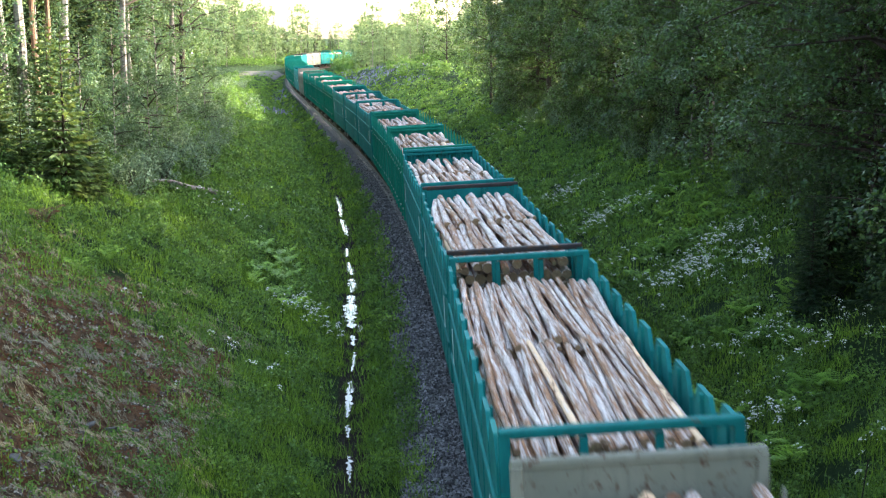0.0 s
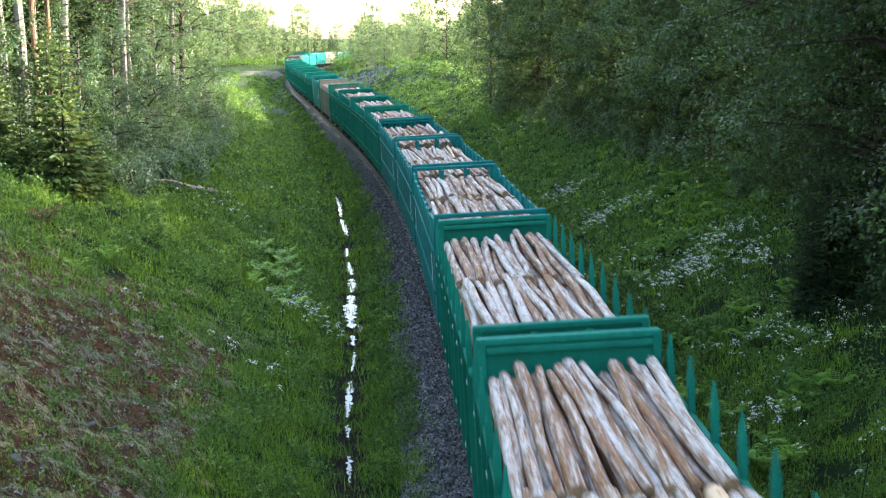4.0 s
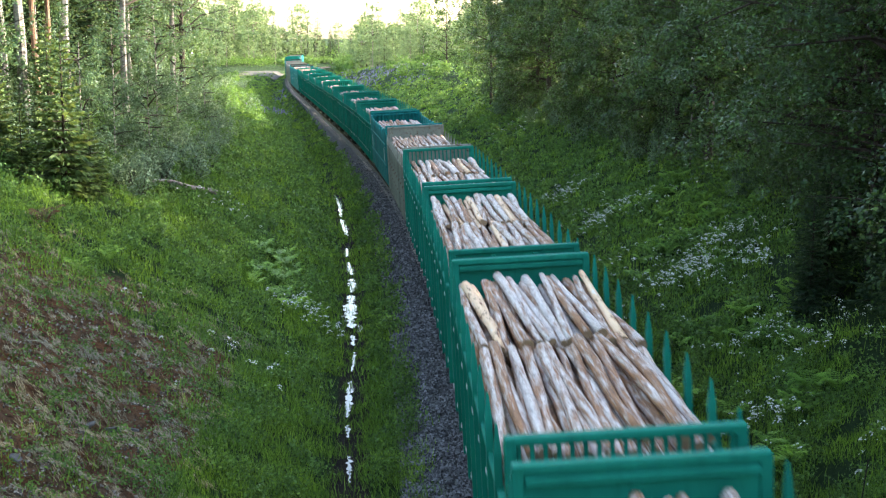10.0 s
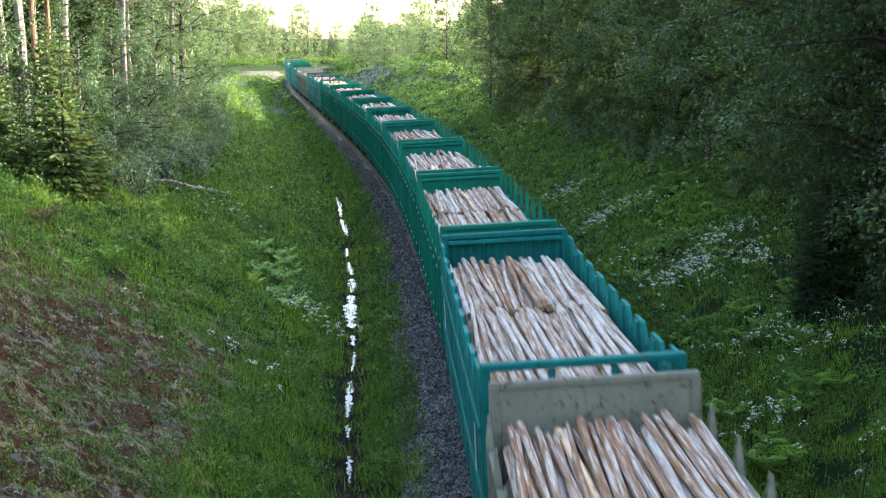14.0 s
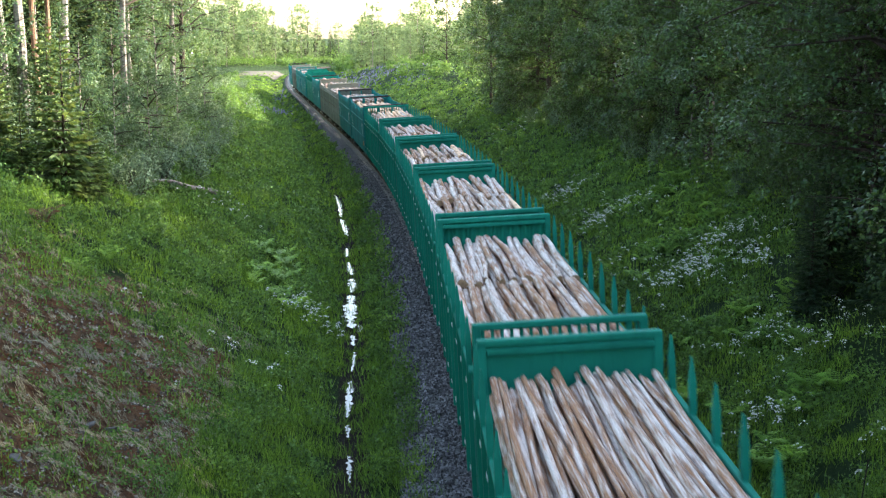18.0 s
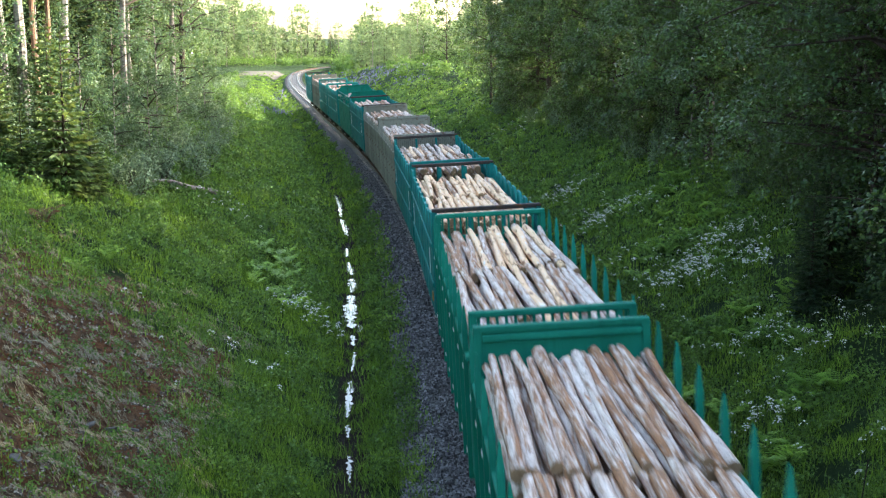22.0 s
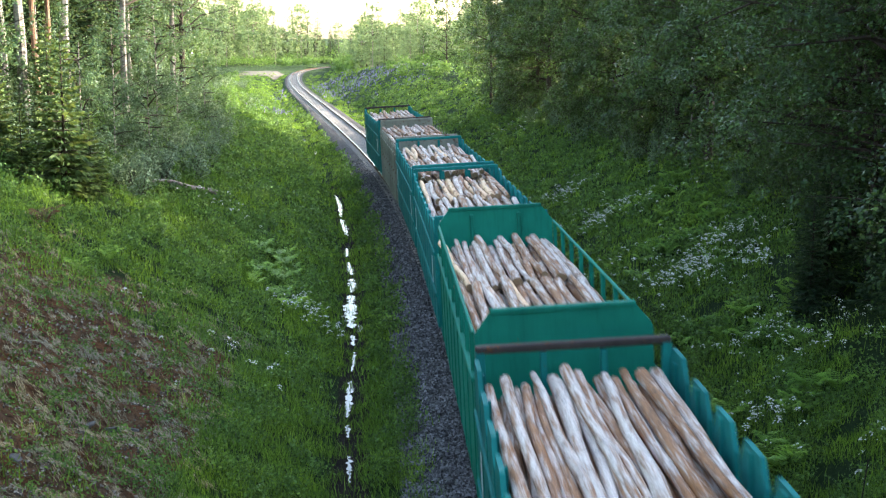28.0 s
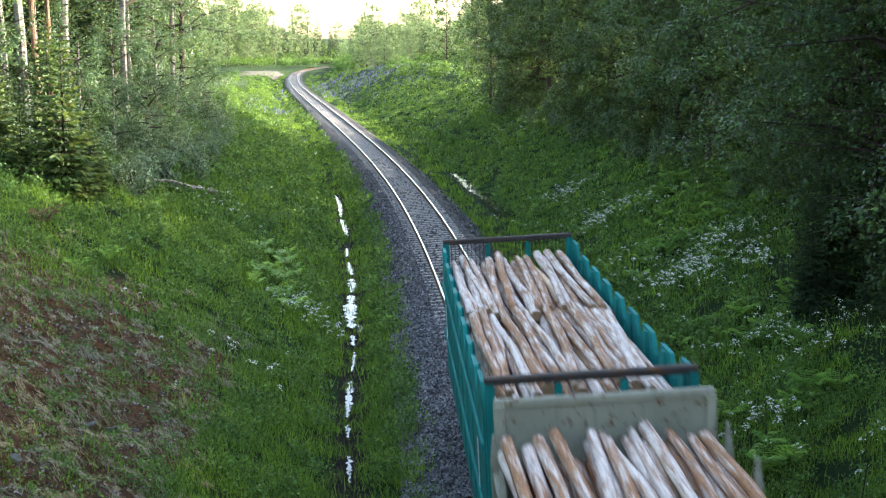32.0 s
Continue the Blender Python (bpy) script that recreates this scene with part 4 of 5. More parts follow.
def beside(lat, y):
    return float(line_x(y)) + lat, y


def build_woods():
    r = np.random.RandomState(5)

    def rows(y0, y1, gap, lat0, lat1, kinds, small, big):
        y = y0
        while y < y1:
            k = kinds[r.randint(len(kinds))]
            x, yy = beside(r.uniform(lat0, lat1), y + r.uniform(-0.3, 0.3) * gap)
            s, turn, tall = r.uniform(small, big), r.uniform(0, 360), r.uniform(0.92, 1.12)
            if not (lat0 > 0 and lat1 < 15.7 and 57 < yy < 66 and k not in ALDER):     # a hollow under the trees
                plant(k, x, yy, s, turn, 0.1, tall)
            y += gap * r.uniform(0.75, 1.25)

    def shrubs(y0, y1, gap, lat0, lat1, low, high):
        y = y0
        while y < y1:
            x, yy = beside(r.uniform(lat0, lat1), y)
            thicket(r, x, yy, r.uniform(low, high))
            y += gap * r.uniform(0.6, 1.4)

    # the shady wood on the outer side of the curve
    rows(46, 122, 3.2, 14.0, 16.0, ALDER, 0.85, 1.15)
    rows(30, 86, 3.6, 18, 21, MID, 0.9, 1.15)
    rows(86, 132, 4.4, 18, 21, MID, 0.85, 1.05)
    rows(26, 90, 5.0, 24, 29, MID + SPRUCE[:1], 0.9, 1.1)
    rows(90, 145, 11.0, 24, 29, MID + SPRUCE[:1], 0.7, 0.9)
    # Hidden thicket behind the wood, added to block light from the low horizon.
    shrubs(20, 96, 1.1, 21.5, 25.5, 4.0, 6.5)
    rows(40, 85, 9.0, 34, 42, FAR + FARSPRUCE, 0.9, 1.1)
    for x, y, k, s in ((6.4, 118.0, 1, 0.95), (4.6, 127.0, 3, 0.85), (18.2, 40.0, 1, 0.9), (18.6, 46.0, 1, 0.95)):
        plant(ALDER[k], x, y, s, 77 * k + 10 * y, 0.3)
    for x, y, k, s in ((13.2, 39.5, 1, 1.0), (14.0, 44.0, 1, 1.0), (14.9, 49.0, 1, 0.95), (14.6, 34.0, 0, 1.0), (15.6, 38.0, 0, 1.05), (13.6, 35.5, 1, 0.9), (16.6, 42.5, 1, 1.05), (15.0, 29.5, 1, 1.05)):
        plant(NEAR[k], x, y, s, 77 * k + 10 * y, 0.2)
    # Added spruces whose dense boughs stand in for the black shade under the trees.
    for x, y, s in ((10.9, 38.0, 0.26), (11.8, 39.4, 0.33), (12.7, 37.0, 0.34), (11.9, 41.6, 0.30), (12.9, 43.5, 0.33), (12.4, 35.2, 0.28), (13.5, 40.6, 0.37)):
        plant(SPRUCE[0], x, y, s, 60 * y)
    for x, y, s in ((13.2, 65.0, 0.95), (14.4, 61.5, 0.9), (12.4, 69.0, 0.9)):
        plant(ALDER[3], x, y, s, 50 * y)
    plant(SAPLING[0], 12.6, 66.5, 1.3, 20)
    plant(SAPLING[0], 13.6, 66.0, 1.4, 130)
    # Unseen trees by the bridge, added to keep sun off train and slope.
    rows(-22, 28, 3.2, 14.5, 17.5, MID[:2], 1.0, 1.2)
    rows(-25, 30, 3.4, 18.5, 22.0, MID[:2], 1.05, 1.25)
    rows(-25, 30, 4.0, 24.0, 29.0, MID[:2], 1.05, 1.25)
    for x, y, k, s in ((18.0, 33.0, 1, 1.15), (20.0, 38.0, 0, 1.2), (19.0, 43.0, 0, 1.2), (22.5, 30.0, 1, 1.25), (23.0, 41.0, 1, 1.25), (17.5, 29.0, 0, 1.1), (24.0, 48.0, 1, 1.3)):
        plant(MID[k], x, y, s, 31 * y)
    # low growth on the far outer bank
    rows(132, 200, 4.0, 20, 25, BUSHES[2:] + MID[:1], 0.5, 0.9)
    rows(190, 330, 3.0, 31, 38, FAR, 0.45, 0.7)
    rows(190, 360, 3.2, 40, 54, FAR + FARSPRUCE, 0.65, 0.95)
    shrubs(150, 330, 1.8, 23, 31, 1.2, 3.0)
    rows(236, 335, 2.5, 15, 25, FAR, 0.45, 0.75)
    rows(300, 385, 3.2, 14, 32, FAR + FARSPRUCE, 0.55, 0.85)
    # the wood on the inner side
    for x, y, ob, s, turn in ((-17.9, 53.6, TALLBIRCH[0], 0.95, 0), (-16.9, 53.0, TALLBIRCH[0], 1.05, 40), (-16.6, 53.8, PINE[0], 0.85, 120), (-18.9, 66.0, TALLBIRCH[0], 1.2, 200), (-20.3, 68.0, PINE[0], 1.1, 80),
                              (-13.2, 45.4, SPRUCE[2], 0.80, 0), (-15.6, 45.6, SPRUCE[2], 0.75, 90), (-14.4, 44.6, SPRUCE[2], 0.5, 200), (-12.6, 46.6, SPRUCE[2], 0.55, 140), (-14.9, 49.5, SPRUCE[2], 0.95, 30), (-25.0, 104.0, BIRCH[1], 1.05, 10), (-16.9, 70.0, BIRCH[1], 1.05, 150), (-16.7, 56.0, PINE[0], 0.95, 222), (-19.0, 80.0, BIRCH[0], 1.0, 15), (-15.2, 52.4, SAPLING[1], 1.1, 185), (-14.2, 51.5, SAPLING[0], 0.7, 300), (-18.2, 51.5, SAPLING[0], 1.2, 95), (-20.9, 102.0, TALLBIRCH[1], 1.05, 77),
                              (-20.0, 101.0, OLDALDER[0], 1.0, 160), (-18.5, 60.0, SPRUCE[0], 0.8, 70), (-20.5, 72.0, SPRUCE[0], 0.9, 20), (-22.0, 82.0, SPRUCE[1], 0.9, 50), (-22.5, 92.0, SPRUCE[0], 1.0, 100),
                              (-26.0, 96.0, SPRUCE[1], 1.0, 10), (-19.0, 50.0, BIRCH[2], 0.8, 33), (-18.6, 48.0, BIRCH[2], 0.8, 210), (-16.0, 51.0, BUSHES[2], 1.3, 0), (-17.6, 52.2, BUSHES[2], 1.5, 80), (-15.2, 47.0, BUSHES[2], 1.1, 190), (-17.8, 58.0, BIRCH[2], 0.75, 133)):
        plant(ob, x, y, s, turn)
    rows(50, 120, 3.0, -24.5, -20.5, SPRUCE[:2], 0.8, 1.1)
    rows(36, 150, 3.4, -32, -27, SPRUCE[:2] + FARSPRUCE, 0.9, 1.2)
    # woods on both sides behind the bridge: unseen, added to block low sky light
    rows(-70, 20, 3.6, -25, -20, MID[:2], 1.0, 1.2)
    rows(-70, 34, 4.6, -34, -27, MID[:1] + FARSPRUCE, 1.0, 1.25)
    rows(-75, -25, 4.0, 15, 22, MID[:2], 1.0, 1.2)
    rows(45, 150, 4.0, -46, -38, FAR + FARSPRUCE, 1.0, 1.3)
    rows(112, 205, 5.0, -22, -17, MID, 0.7, 1.0)
    rows(120, 265, 4.2, -33, -23, MID[2:] + FAR, 0.9, 1.1)
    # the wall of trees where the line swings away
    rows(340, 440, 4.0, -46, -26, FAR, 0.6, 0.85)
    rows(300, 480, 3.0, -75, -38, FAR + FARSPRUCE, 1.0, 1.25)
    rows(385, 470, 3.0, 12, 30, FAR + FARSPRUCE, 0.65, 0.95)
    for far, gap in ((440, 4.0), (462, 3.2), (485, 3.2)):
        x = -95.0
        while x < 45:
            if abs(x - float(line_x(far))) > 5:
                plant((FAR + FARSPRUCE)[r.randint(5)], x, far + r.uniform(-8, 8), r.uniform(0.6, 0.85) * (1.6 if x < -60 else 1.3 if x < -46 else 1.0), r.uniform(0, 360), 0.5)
            x += r.uniform(0.7, 1.3) * gap
    for far in (352, 395, 430):
        x = -85.0
        while x < 45:
            if abs(x - float(line_x(far))) > 5 and not (far < 380 and -30 < x - float(line_x(far)) < 8):
                thicket(r, x, far + r.uniform(-6, 6), r.uniform(2.0, 4.5))
            x += r.uniform(1.2, 2.4)
    for far, low, high in ((505, 4.5, 7.0), (515, 6.0, 8.5)):
        x = -110.0
        while x < 60:
            thicket(r, x, far + r.uniform(-4, 4), r.uniform(low, high))
            x += r.uniform(1.8, 3.2)
    rows(374, 440, 2.6, 6.5, 13, FAR, 0.35, 0.6)
    shrubs(372, 430, 1.6, 5.5, 11, 1.5, 3.5)
    shrubs(215, 300, 3.0, -24, -9, 0.7, 1.8)
    shrubs(290, 420, 2.5, 9, 18, 1.0, 3.5)
    for x, y, k, s in ((-17.2, 47.5, 1, 0.9), (-14.2, 56.5, 0, 0.8), (-13.6, 60.5, 1, 0.9), (-14.4, 66.0, 0, 0.85), (-15.4, 76.0, 0, 0.9), (-16.0, 88.0, 1, 1.0)):
        plant(SAPLING[k], x, y, s, 40 * y)
    # bushes along both edges
    rows(46, 125, 2.0, -16.2, -13.4, BUSHES, 0.55, 1.1)
    rows(40, 120, 3.4, -20.5, -16.5, BUSHES[2:], 0.8, 1.4)
    rows(50, 64, 1.0, -13.8, -12.0, BUSHES, 0.55, 0.95)
    rows(62, 96, 1.3, -13.2, -11.2, BUSHES, 0.55, 1.0)
    rows(94, 120, 1.9, -14.8, -12.8, BUSHES, 0.6, 1.0)
    rows(128, 215, 3.6, -14.5, -9.5, BUSHES, 0.5, 0.95)
    rows(46, 122, 2.6, 12.4, 14.2, BUSHES, 0.6, 1.0)
    rows(47, 122, 2.4, 13.4, 15.6, DARKBUSH, 0.7, 1.25)
    rows(44, 122, 5.5, 17.0, 20.0, DARKBUSH, 1.0, 1.5)
    # Dense bushes added here to darken the hollow under the near trees.
    rows(26, 48, 2.2, 17.0, 20.0, DARKBUSH, 1.1, 1.6)
    shrubs(120, 230, 2.6, 14.5, 20, 0.8, 2.2)
    tagged(new("far_thicket", raw_mesh("far_thicket", np.concatenate(THICKET), 4, M_BUSH)), "mass of green undergrowth below the distant trees", "shrubs", kind="stuff")


build_woods()


# ======== grass, herbs and flowers ========
def scatter(r, count, y0, y1, lat0, lat1, falloff=1.0):
    """Places on the ground, denser near the bridge."""
    u = r.rand(count)
    y = (y0 ** -falloff + u * (y1 ** -falloff - y0 ** -falloff)) ** (-1 / falloff) if falloff else y0 + u * (y1 - y0)
    lat = r.uniform(lat0, lat1, count)
    x = line_x(y) + lat
    ok = np.abs(x) < 0.37 * y + 2.5
    return x[ok], y[ok]


def blades(r, x, y, low, high, wide):
    z = ground_z(x, y)
    k = len(x)
    h = r.uniform(low, high, k)
    a = r.uniform(0, 6.28, k)
    w = wide * r.uniform(0.6, 1.4, k) * np.clip(y / 42.0, 0.7, 3.0)
    lean = r.normal(size=(k, 2)) * 0.38 * h[:, None]
    dx, dy = np.cos(a) * w / 2, np.sin(a) * w / 2
    return np.stack([np.stack([x - dx, y - dy, z - 0.04], 1), np.stack([x + dx, y + dy, z - 0.04], 1), np.stack([x + lean[:, 0], y + lean[:, 1], z + h], 1)], 1).reshape(-1, 3)


def build_grass():
    r = np.random.RandomState(11)
    tri = []
    for lat0, lat1, count in ((-17.5, -2.30, 32000), (2.75, 15.5, 20000)):
        x, y = scatter(r, count, 19, 330, lat0, lat1, 0.75)
        thin = (r.rand(len(x)) > 0.95 * np.clip(bare_soil(x, y), 0, 1)) & (lumps(x, y, 3.0, 14) + 0.55 > r.rand(len(x)) * 0.6)
        lat = x - line_x(y)
        thin &= (abs(lat + 4.1 - 0.06 * np.sin(y * 0.5)) > 0.36) | (r.rand(len(x)) < 0.30) | (y > 84)
        thin &= (abs(lat - 4.9) > 0.8) | (abs(y - 83) > 12)
        thin &= (lat < 9.4 + 0.9 * lumps(x, y, 3.0, 91)) | (y > 45) | (r.rand(len(x)) < 0.12)
        x, y = x[thin], y[thin]
        tall = r.uniform(0.35, 1.25, len(x)) * (1 + 0.5 * lumps(x, y, 2.4, 17))
        for k in range(10):
            out = 0.05 + 0.12 * tall
            tri.append(blades(r, x + r.normal(size=len(x)) * out, y + r.normal(size=len(x)) * out, 0.12 * tall, 0.36 * tall, 0.040))
    tagged(new("verge_grass", raw_mesh("verge_grass", np.concatenate(tri), 3, M_GRASS)), "lush green grass on the cutting slopes", "grass", kind="stuff")
    # dry tufts hanging down the bare slope
    x, y = scatter(r, 3400, 19, 44, -17, -6.3, 0.6)
    ok = (bare_soil(x, y) > 0.18) & (lumps(x, y, 1.6, 22) > -0.28)
    x, y = x[ok], y[ok]
    each = 34
    full = r.uniform(0.3, 1.0, len(x)) ** 1.5 * 1.2
    x, y, full = np.repeat(x, each), np.repeat(y, each), np.repeat(full, each)
    k = len(x)
    x, y = x + r.normal(size=k) * 0.07 * full, y + r.normal(size=k) * 0.09 * full
    run = r.uniform(0.05, 0.27, k) * full
    a = np.repeat(r.normal(0.25, 0.6, k // each), each) + r.normal(0, 0.5, k)
    w = 0.006
    root = np.stack([x, y, ground_z(x, y) + 0.03 + 0.10 * full * r.rand(k)], 1)
    ex, ey = x + np.cos(a) * run, y - np.sin(a + 0.3) * run * 0.7
    tip = np.stack([ex, ey, ground_z(ex, ey) + 0.02 + 0.05 * r.rand(k)], 1)
    side = np.stack([np.sin(a) * w, np.cos(a) * w, 0 * a], 1)
    tagged(new("dry_grass_tufts", raw_mesh("dry_grass_tufts", np.stack([root - side, root + side, tip], 1).reshape(-1, 3), 3, M_DRY)), "withered pale grass tufts on bare earth", "dry grass", kind="stuff")
    # small seedlings on the bare slope
    x, y = scatter(r, 8000, 19, 42, -17, -6.3, 0.6)
    ok = (bare_soil(x, y) > 0.2) & (lumps(x, y, 1.3, 71) + 0.4 * lumps(x, y, 0.5, 72) > 0.02)
    x, y = x[ok], y[ok]
    pts = []
    for k in range(7):
        px, py = x + r.normal(size=len(x)) * 0.05, y + r.normal(size=len(x)) * 0.05
        pts.append(np.stack([px, py, ground_z(px, py) + r.uniform(0.02, 0.16, len(x))], 1))
    tagged(new("slope_seedlings", raw_mesh("slope_seedlings", leaf_quads(np.concatenate(pts), 0.062, 0.042, r, 0.0), 4, M_BUSH)), "low green seedlings on the bare slope", "herbs", kind="stuff")
    # leafy herbs between the grass
    pts = []
    for lat0, lat1, count in ((-17.5, -4.6, 27000), (5.2, 15.5, 27000), (-3.6, -2.4, 2600)):
        x, y = scatter(r, count, 19, 190, lat0, lat1, 0.7)
        keep = (lumps(x, y, 3.2, 33) + 0.5 * lumps(x, y, 1.1, 35) > 0.04) & (r.rand(len(x)) > 0.88 * np.clip(bare_soil(x, y), 0, 1))
        x, y = x[keep], y[keep]
        keep = abs(x - line_x(y) + 4.1) > 0.6
        keep &= (x - line_x(y) < 9.4 + 0.9 * lumps(x, y, 3.0, 91)) | (y > 45) | (r.rand(len(x)) < 0.15)
        x, y = x[keep], y[keep]
        h = r.uniform(0.2, 0.75, len(x)) * (0.75 + 0.9 * np.clip(lumps(x, y, 2.2, 37), -0.4, 0.8))
        for k in range(11):
            px, py = x + r.normal(size=len(x)) * 0.16, y + r.normal(size=len(x)) * 0.16
            pts.append(np.stack([px, py, ground_z(px, py) + h * r.uniform(0.25, 1.1, len(x))], 1))
    pts = np.concatenate(pts)
    tagged(new("wild_herbs", raw_mesh("wild_herbs", leaf_quads(pts, 0.17 * np.clip(pts[:, 1:2] / 60, 0.45, 1.3), 0.10 * np.clip(pts[:, 1:2] / 60, 0.45, 1.3), r, -0.2), 4, M_BUSH)), "leafy green herbs and nettles on the banks", "herbs", kind="stuff")


build_grass()


def fern_mesh(seed):
    r = np.random.RandomState(seed)
    quads = []
    for i in range(11):
        az = i * 2.4 + r.uniform(-0.3, 0.3)
        out, length = np.array((math.cos(az), math.sin(az), 0)), r.uniform(0.6, 0.95)
        across = np.array((-out[1], out[0], 0))
        for t in np.arange(0.12, 1.0, 0.075):
            p = out * length * t * 0.62 + np.array((0, 0, 0.08 + length * (1.35 * t - 0.80 * t * t)))
            reach = 0.19 * math.sin(math.pi * (0.12 + 0.88 * t)) + 0.02
            for s in (-1, 1):
                tip = p + across * s * reach + out * 0.05 + np.array((0, 0, -0.04))
                quads += [p - out * 0.022, tip - out * 0.006, tip + out * 0.012, p + out * 0.022]
    return raw_mesh("foliage", np.array(quads), 4, M_FERN)


def build_ferns():
    r = np.random.RandomState(21)
    protos = []
    for k in range(3):
        f = tagged(new("fern"), "bright green fern on the slope", "fern", "ferns on the banks")
        child("foliage", fern_mesh(300 + k), f)
        protos.append(f)
    for cx, cy, count, spread in ((-6.7, 47.0, 8, 0.7), (-5.9, 44.2, 9, 0.7), (-6.9, 50.5, 6, 0.6), (-7.2, 52, 4, 1.0), (11.6, 57.0, 18, 1.5), (12.4, 60, 8, 1.4), (10.6, 52.5, 12, 1.2), (12.3, 64.0, 8, 1.3), (9.2, 32.2, 9, 0.5), (10.0, 36.6, 6, 0.7), (8.3, 40.5, 6, 0.8), (7.4, 35.0, 5, 0.7), (9.9, 62.5, 8, 1.2), (8.6, 52.0, 7, 1.0), (11.4, 41.5, 4, 1.0),
                                  (-10.5, 38.5, 3, 0.8), (9.6, 47.6, 4, 0.8), (10.6, 53.0, 5, 1.0), (7.8, 29.5, 3, 0.5)):
        for i in range(count):
            plant(protos[r.randint(3)], cx + r.normal() * spread, cy + r.normal() * spread * 1.3, r.uniform(0.65, 1.15), r.uniform(0, 360))


build_ferns()


def build_withered_fern():
    f = tagged(new("withered_fern"), "rust-brown withered fern on the slope", "fern")
    me = fern_mesh(320)
    me.materials.clear()
    me.materials.append(plain("withered_frond", (0.10, 0.050, 0.022), (0.22, 0.12, 0.06), 9.0, 0.8, bump=0, where="World"))
    child("foliage", me, f)
    plant(f, -12.1, 39.2, 1.1)


build_withered_fern()


def build_flowers():
    r = np.random.RandomState(31)
    stems, heads = [], []
    for cx, cy, count, spread in ((6.6, 70.3, 46, 0.9), (7.3, 60.6, 52, 0.8), (8.7, 61.4, 26, 0.8), (10.8, 48.8, 56, 0.9), (9.3, 46.3, 70, 0.8), (8.0, 46.0, 34, 0.6), (10.8, 44.0, 40, 0.6), (8.5, 36.3, 18, 0.6),
                                  (7.9, 30.6, 24, 0.45), (9.6, 36.1, 12, 0.5), (11.1, 34.8, 7, 0.35), (10.0, 34.1, 10, 0.5), (9.4, 26.8, 10, 0.4), (-4.6, 42.6, 26, 0.5), (-3.6, 41.7, 10, 0.3), (5.6, 104, 16, 1.4),
                                  (-9.5, 55, 12, 1.5), (6.9, 51, 14, 0.8), (-5.4, 33.0, 10, 0.8)):
        for i in range(int(count * 1.5)):
            wide = spread * (0.55 if r.rand() < 0.55 else 1.7)
            x, y = cx + r.normal() * wide, cy + r.normal() * wide * 1.5
            if abs(x - float(line_x(y))) < 3.4:
                continue
            z, h = float(ground_z(x, y)), r.uniform(0.55, 0.95)
            top = np.array((x + r.normal() * 0.05, y + r.normal() * 0.05, z + h))
            stems += [(x - 0.008, y, z), (x + 0.008, y, z), tuple(top)]
            for k in range(r.randint(6, 16)):
                off = r.normal(size=2) * 0.055
                p = top + np.array((off[0], off[1], 0.04 - 6.0 * float(off @ off)))
                face = unit(np.array((off[0] * 9, off[1] * 9, 0.8)) + r.normal(size=3) * 0.45)
                u = unit(np.cross(face, r.normal(size=3))) * r.uniform(0.014, 0.030)
                v = np.cross(face, u)
                heads += [p - u, p - v, p + u, p + v]
    tagged(new("cow_parsley_stems", raw_mesh("cow_parsley_stems", np.array(stems), 3, M_GRASS)), "thin green stems of cow parsley", "flower stems", kind="stuff")
    tagged(new("cow_parsley", raw_mesh("cow_parsley", np.array(heads), 4, M_WHITEFLOWER)), "white cow parsley umbels on the shady bank", "flowers", kind="stuff")
    spikes = []
    for cx, cy, count, sx, sy in ((-15.5, 222, 420, 2.4, 12), (-11.0, 225, 380, 2.4, 10), (-7.5, 218, 180, 2.0, 7), (-21.5, 246, 320, 1.8, 12), (-24.8, 212, 90, 0.6, 12), (-19.8, 158, 110, 0.5, 8), (-27.5, 236, 120, 0.6, 8), (-5, 190, 120, 2.5, 8)):
        for i in range(count):
            x, y = cx + r.normal() * sx, cy + r.normal() * sy
            if abs(x - float(line_x(y))) < 2.6:
                continue
            p, h, w = np.array((x, y, float(ground_z(x, y)) + 0.4)), r.uniform(0.2, 0.42), r.uniform(0.025, 0.055)
            a = r.uniform(0, 6.28)
            v = np.array((math.cos(a), math.sin(a), 0)) * w
            spikes += [p, p + v + np.array((0, 0, h * 0.3)), p + np.array((0, 0, h)), p - v + np.array((0, 0, h * 0.3))]
    tagged(new("lupins", raw_mesh("lupins", np.array(spikes), 4, M_LUPIN)), "purple lupins in bloom on the far bank", "flowers", kind="stuff")


build_flowers()


# ======== stones, the fallen trunk and the far crossing ========
def stones_mesh(name, r, x, y, size0, size1, material, lift=0.0):
    """Eight-faced chips, each its own shape."""
    k = len(x)
    s = r.uniform(size0, size1, k)
    c = np.stack([x, y, ground_z(x, y) + lift + s * 0.15], 1)
    ax = r.normal(size=(k, 3, 3))
    ax[:, 1] = np.cross(ax[:, 0], ax[:, 1])
    ax[:, 2] = np.cross(ax[:, 0], ax[:, 1])
    ax /= np.linalg.norm(ax, axis=2)[:, :, None] + 1e-9
    ax *= (s[:, None] * r.uniform(0.3, 0.62, (k, 3)))[:, :, None]
    out = []
    for a in (-1, 1):
        for b in (-1, 1):
            for d in (-1, 1):
                tri = [c + a * ax[:, 0], c + b * ax[:, 1], c + d * ax[:, 2]]
                if a * b * d < 0:
                    tri = tri[::-1]
                out.append(np.stack(tri, 1))
    return raw_mesh(name, np.concatenate(out, 0).reshape(-1, 3), 3, material)


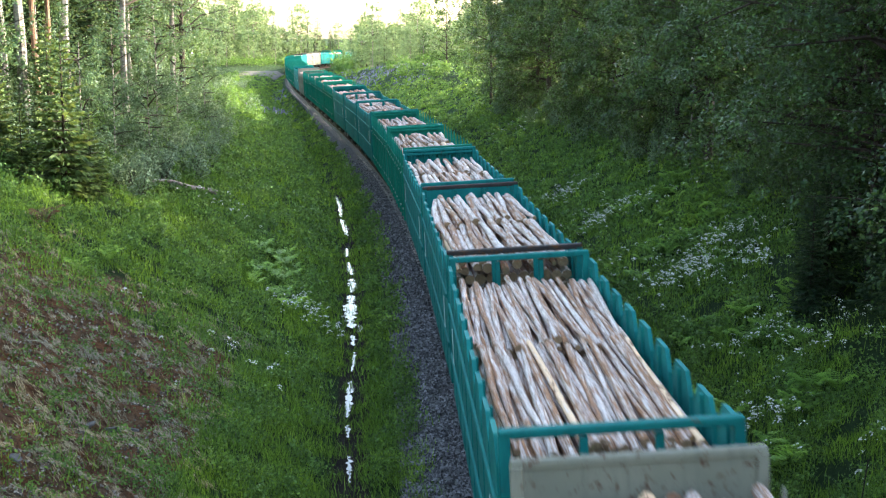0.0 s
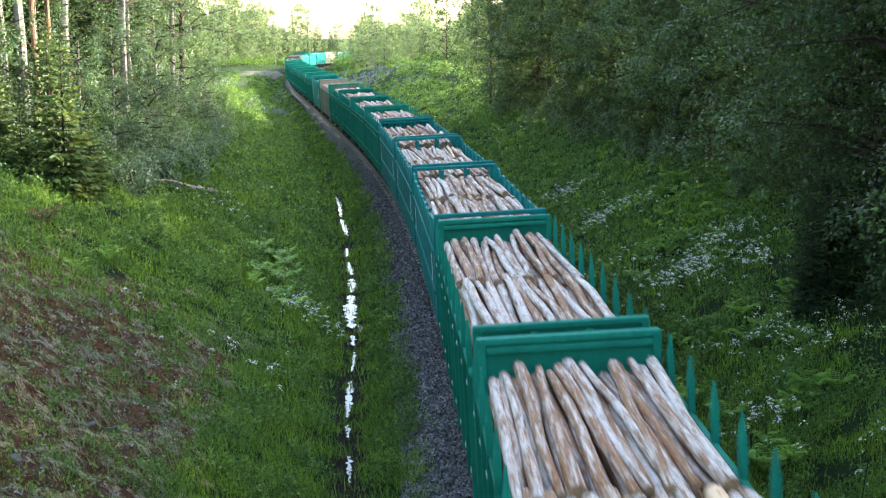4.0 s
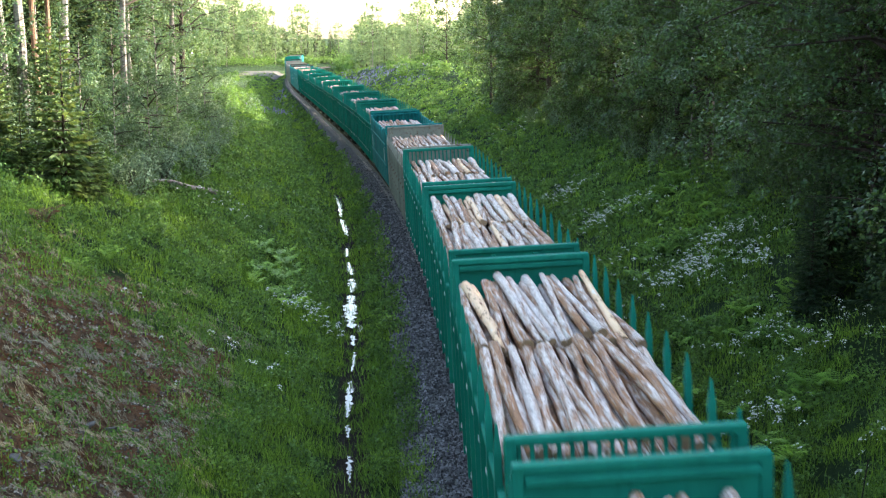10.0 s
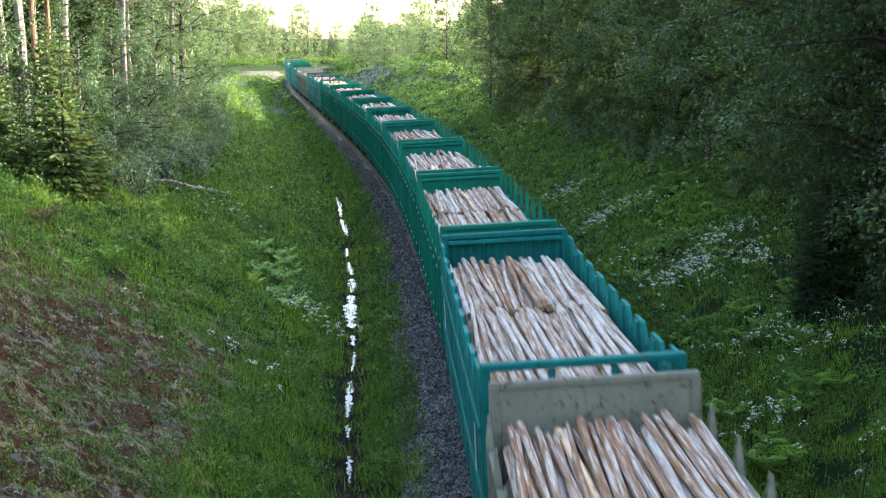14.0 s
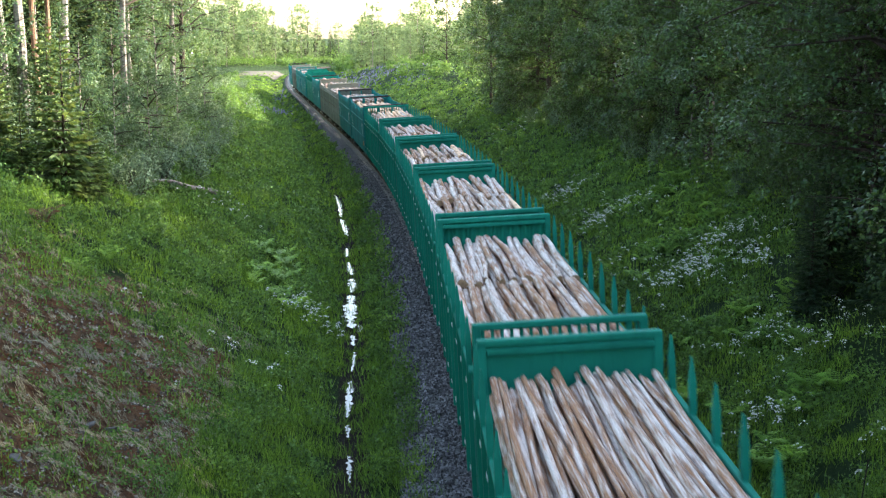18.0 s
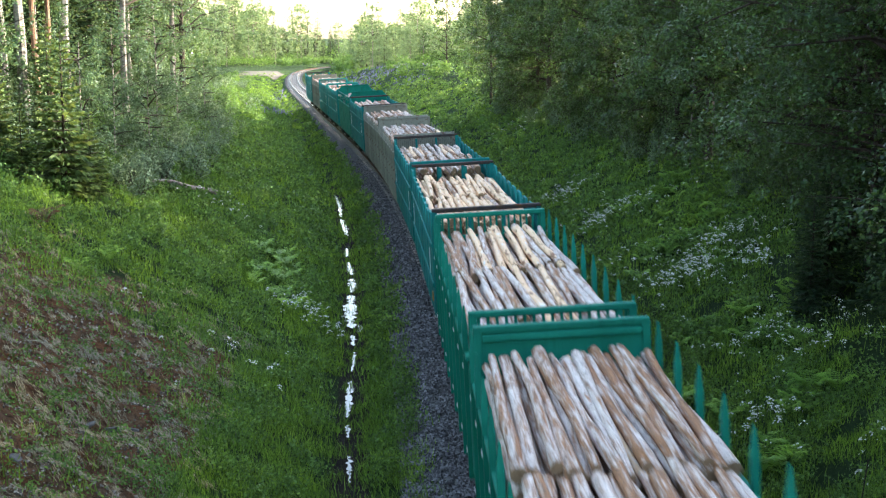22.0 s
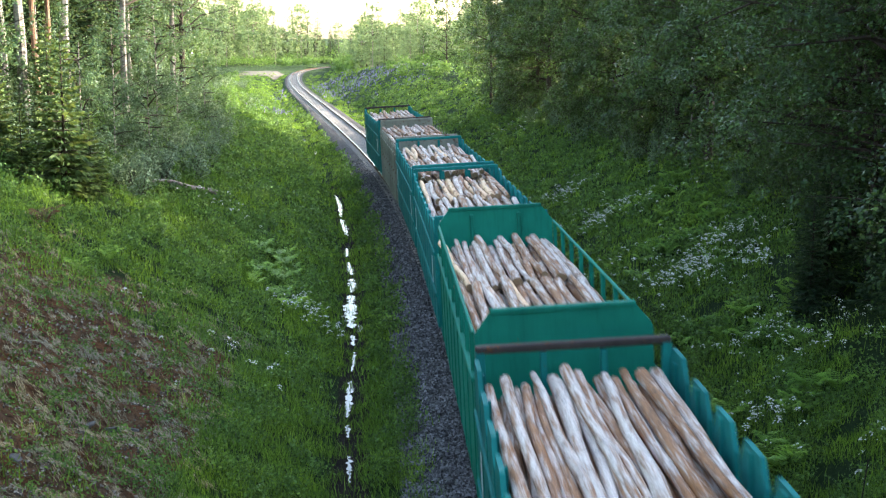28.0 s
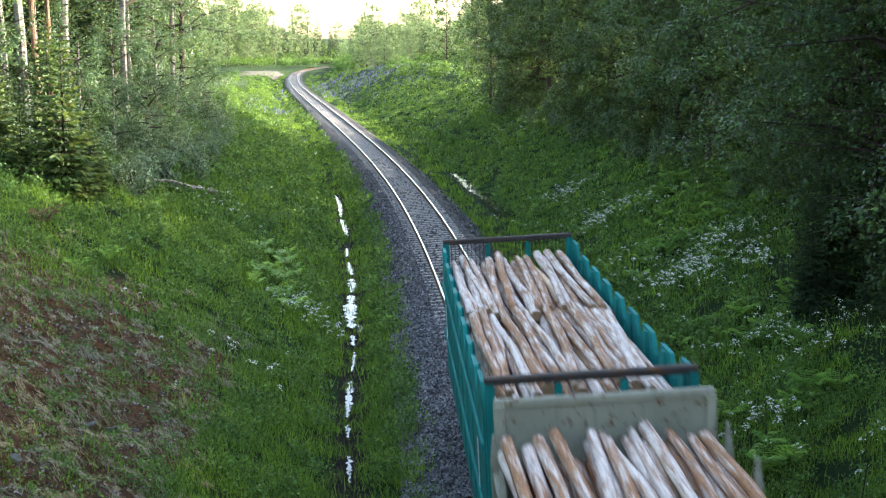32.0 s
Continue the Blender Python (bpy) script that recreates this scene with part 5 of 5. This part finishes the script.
def build_stones():
    r = np.random.RandomState(41)
    xs, ys = [], []
    for lat0, lat1, count in ((-2.85, -1.0, 16000), (-0.75, 0.75, 4000), (1.0, 2.9, 5000)):
        y = (24 ** -0.8 + r.rand(count) * (100 ** -0.8 - 24 ** -0.8)) ** (-1 / 0.8)
        xs.append(line_x(y) + r.uniform(lat0, lat1, count))
        ys.append(y)
    tagged(new("ballast_stones", stones_mesh("ballast_stones", r, np.concatenate(xs), np.concatenate(ys), 0.07, 0.16, M_STONE, 0.04)), "grey-blue crushed ballast stones beside the rails", "ballast", kind="stuff")
    x, y = scatter(r, 9000, 19, 40, -14, -6.8, 0.8)
    ok = (bare_soil(x, y) > 0.5) & (lumps(x, y, 1.9, 93) > -0.15)
    cx, cy = -7.6 + r.normal(size=700) * 0.5, 21.2 + r.normal(size=700) * 0.9
    x, y, ok = np.concatenate([x[ok], cx]), np.concatenate([y[ok], cy]), slice(None)
    tagged(new("slope_gravel", stones_mesh("slope_gravel", r, x[ok], y[ok], 0.02, 0.10, M_PEBBLE)), "pale pebbles washed out of the bare slope", "gravel", kind="stuff")


build_stones()


def rock_bm(r, size):
    """A flat-lying, broken lump of rock."""
    bm = bmesh.new()
    bmesh.ops.create_icosphere(bm, subdivisions=2, radius=1.0)
    cuts = [unit(r.normal(size=3)) for k in range(9)]
    for v in bm.verts:
        p = np.array(v.co)
        for c in cuts:
            d = float(p @ c) - 0.72
            if d > 0:
                p = p - c * d
        v.co = Vector(p * np.array(size) * r.uniform(0.96, 1.04))
    return bm


def build_rocks():
    """Grey rock that shows through the worn slope."""
    r = np.random.RandomState(77)
    for x, y, size in ((-6.9, 26.3, (0.36, 0.22, 0.08)), (-7.3, 25.8, (0.22, 0.14, 0.07)), (-6.6, 27.0, (0.18, 0.12, 0.06)), (-7.6, 22.3, (0.15, 0.11, 0.08))):
        rock = tagged(new("rock", mesh_from("rock", rock_bm(r, size), M_ROCK)), "grey rock half sunk in the bare earth slope", "rock", "rocks on the worn slope")
        rock.matrix_basis = pose(x, y, float(ground_z(x, y)) + 0.1 * size[2], 0, 24, r.uniform(0, 360))


build_rocks()


def build_fallen_trunk():
    trunk = tagged(new("fallen_birch"), "fallen dead birch trunk lying on the bank", "log")
    r = np.random.RandomState(51)
    a, b = np.array((-12.0, 53.8)), np.array((-10.3, 59.0))
    pts = []
    for u in np.linspace(0, 1, 8):
        x, y = a + (b - a) * u
        pts.append((x, y, float(ground_z(x, y)) + 0.42 + 0.05 * math.sin(5 * u)))
    child("stem", raw_mesh("stem", tube_quads(np.array(pts), np.linspace(0.06, 0.11, 8), 8, r), 4, M_BIRCHBARK), trunk)
    for k in range(3):
        tw = branch(pts[1 + 2 * k], r.normal(size=3) + np.array((0, 0, 0.6)), 0.8, r)
        child("dead_twig", raw_mesh("dead_twig", tube_quads(tw, np.linspace(0.02, 0.006, len(tw)), 4, r), 4, M_DARKBARK), trunk)


build_fallen_trunk()


def build_crossing():
    rows = []
    for y in np.arange(304, 346, 2.5):
        c = float(line_x(y))
        row = []
        for lat in np.linspace(-13 + 3 * math.sin(y * 0.4), -3.5 - 1.2 * math.sin(y * 0.6) ** 2, 14):
            row.append((c + lat, y + 3.0 * math.sin(lat * 0.5), float(ground_z(c + lat, y)) + 0.12))
        rows.append(row)
    tagged(new("gravel_yard", grid_mesh("gravel_yard", rows, M_ROAD)), "sunlit pale gravel yard beside the far curve", "gravel", kind="structure")


build_crossing()


def build_sign():
    sign = tagged(new("trackside_sign"), "small white sign on a post beside the far track", "sign")
    part("post", box_bm((0, 0, 1.0, 0.10, 0.10, 2.4)), M_GREY, sign)
    part("plate", box_bm((0, -0.09, 1.75, 0.75, 0.04, 0.75), bevel=0.02), M_LIGHT, sign, "white square plate")
    x, y = -31.2, 378.0
    sign.matrix_basis = pose(x, y, float(ground_z(x, y)))


build_sign()


def build_marker_pole():
    pole = tagged(new("marker_pole"), "thin dark marker pole with a yellow foot", "pole")
    part("rod", box_bm((0, 0, 1.0, 0.022, 0.022, 1.3), bevel=0.004), M_UNDER, pole)
    part("foot", box_bm((0, 0, 0.2, 0.05, 0.05, 0.5), bevel=0.008), M_YELLOW, pole, "yellow painted foot")
    x, y = 8.1, 24.4
    pole.matrix_basis = pose(x, y, float(ground_z(x, y)), 0, 6)


build_marker_pole()


def motions():
    """The train rolls out of the far curve and under the bridge, gaining a little speed."""
    times = [0.5 * k for k in range(65)]
    for number, wagon in WAGONS:
        rows = []
        for t in times:
            gone = ((RATE[0] * t + RATE[1]) * t + RATE[2]) * t + RATE[3]
            rows.append((t, line_pose(GATE + SLACK.get(number, 0.0) + (number - gone) * PITCH - END)))
        walk(wagon, rows)


motions()
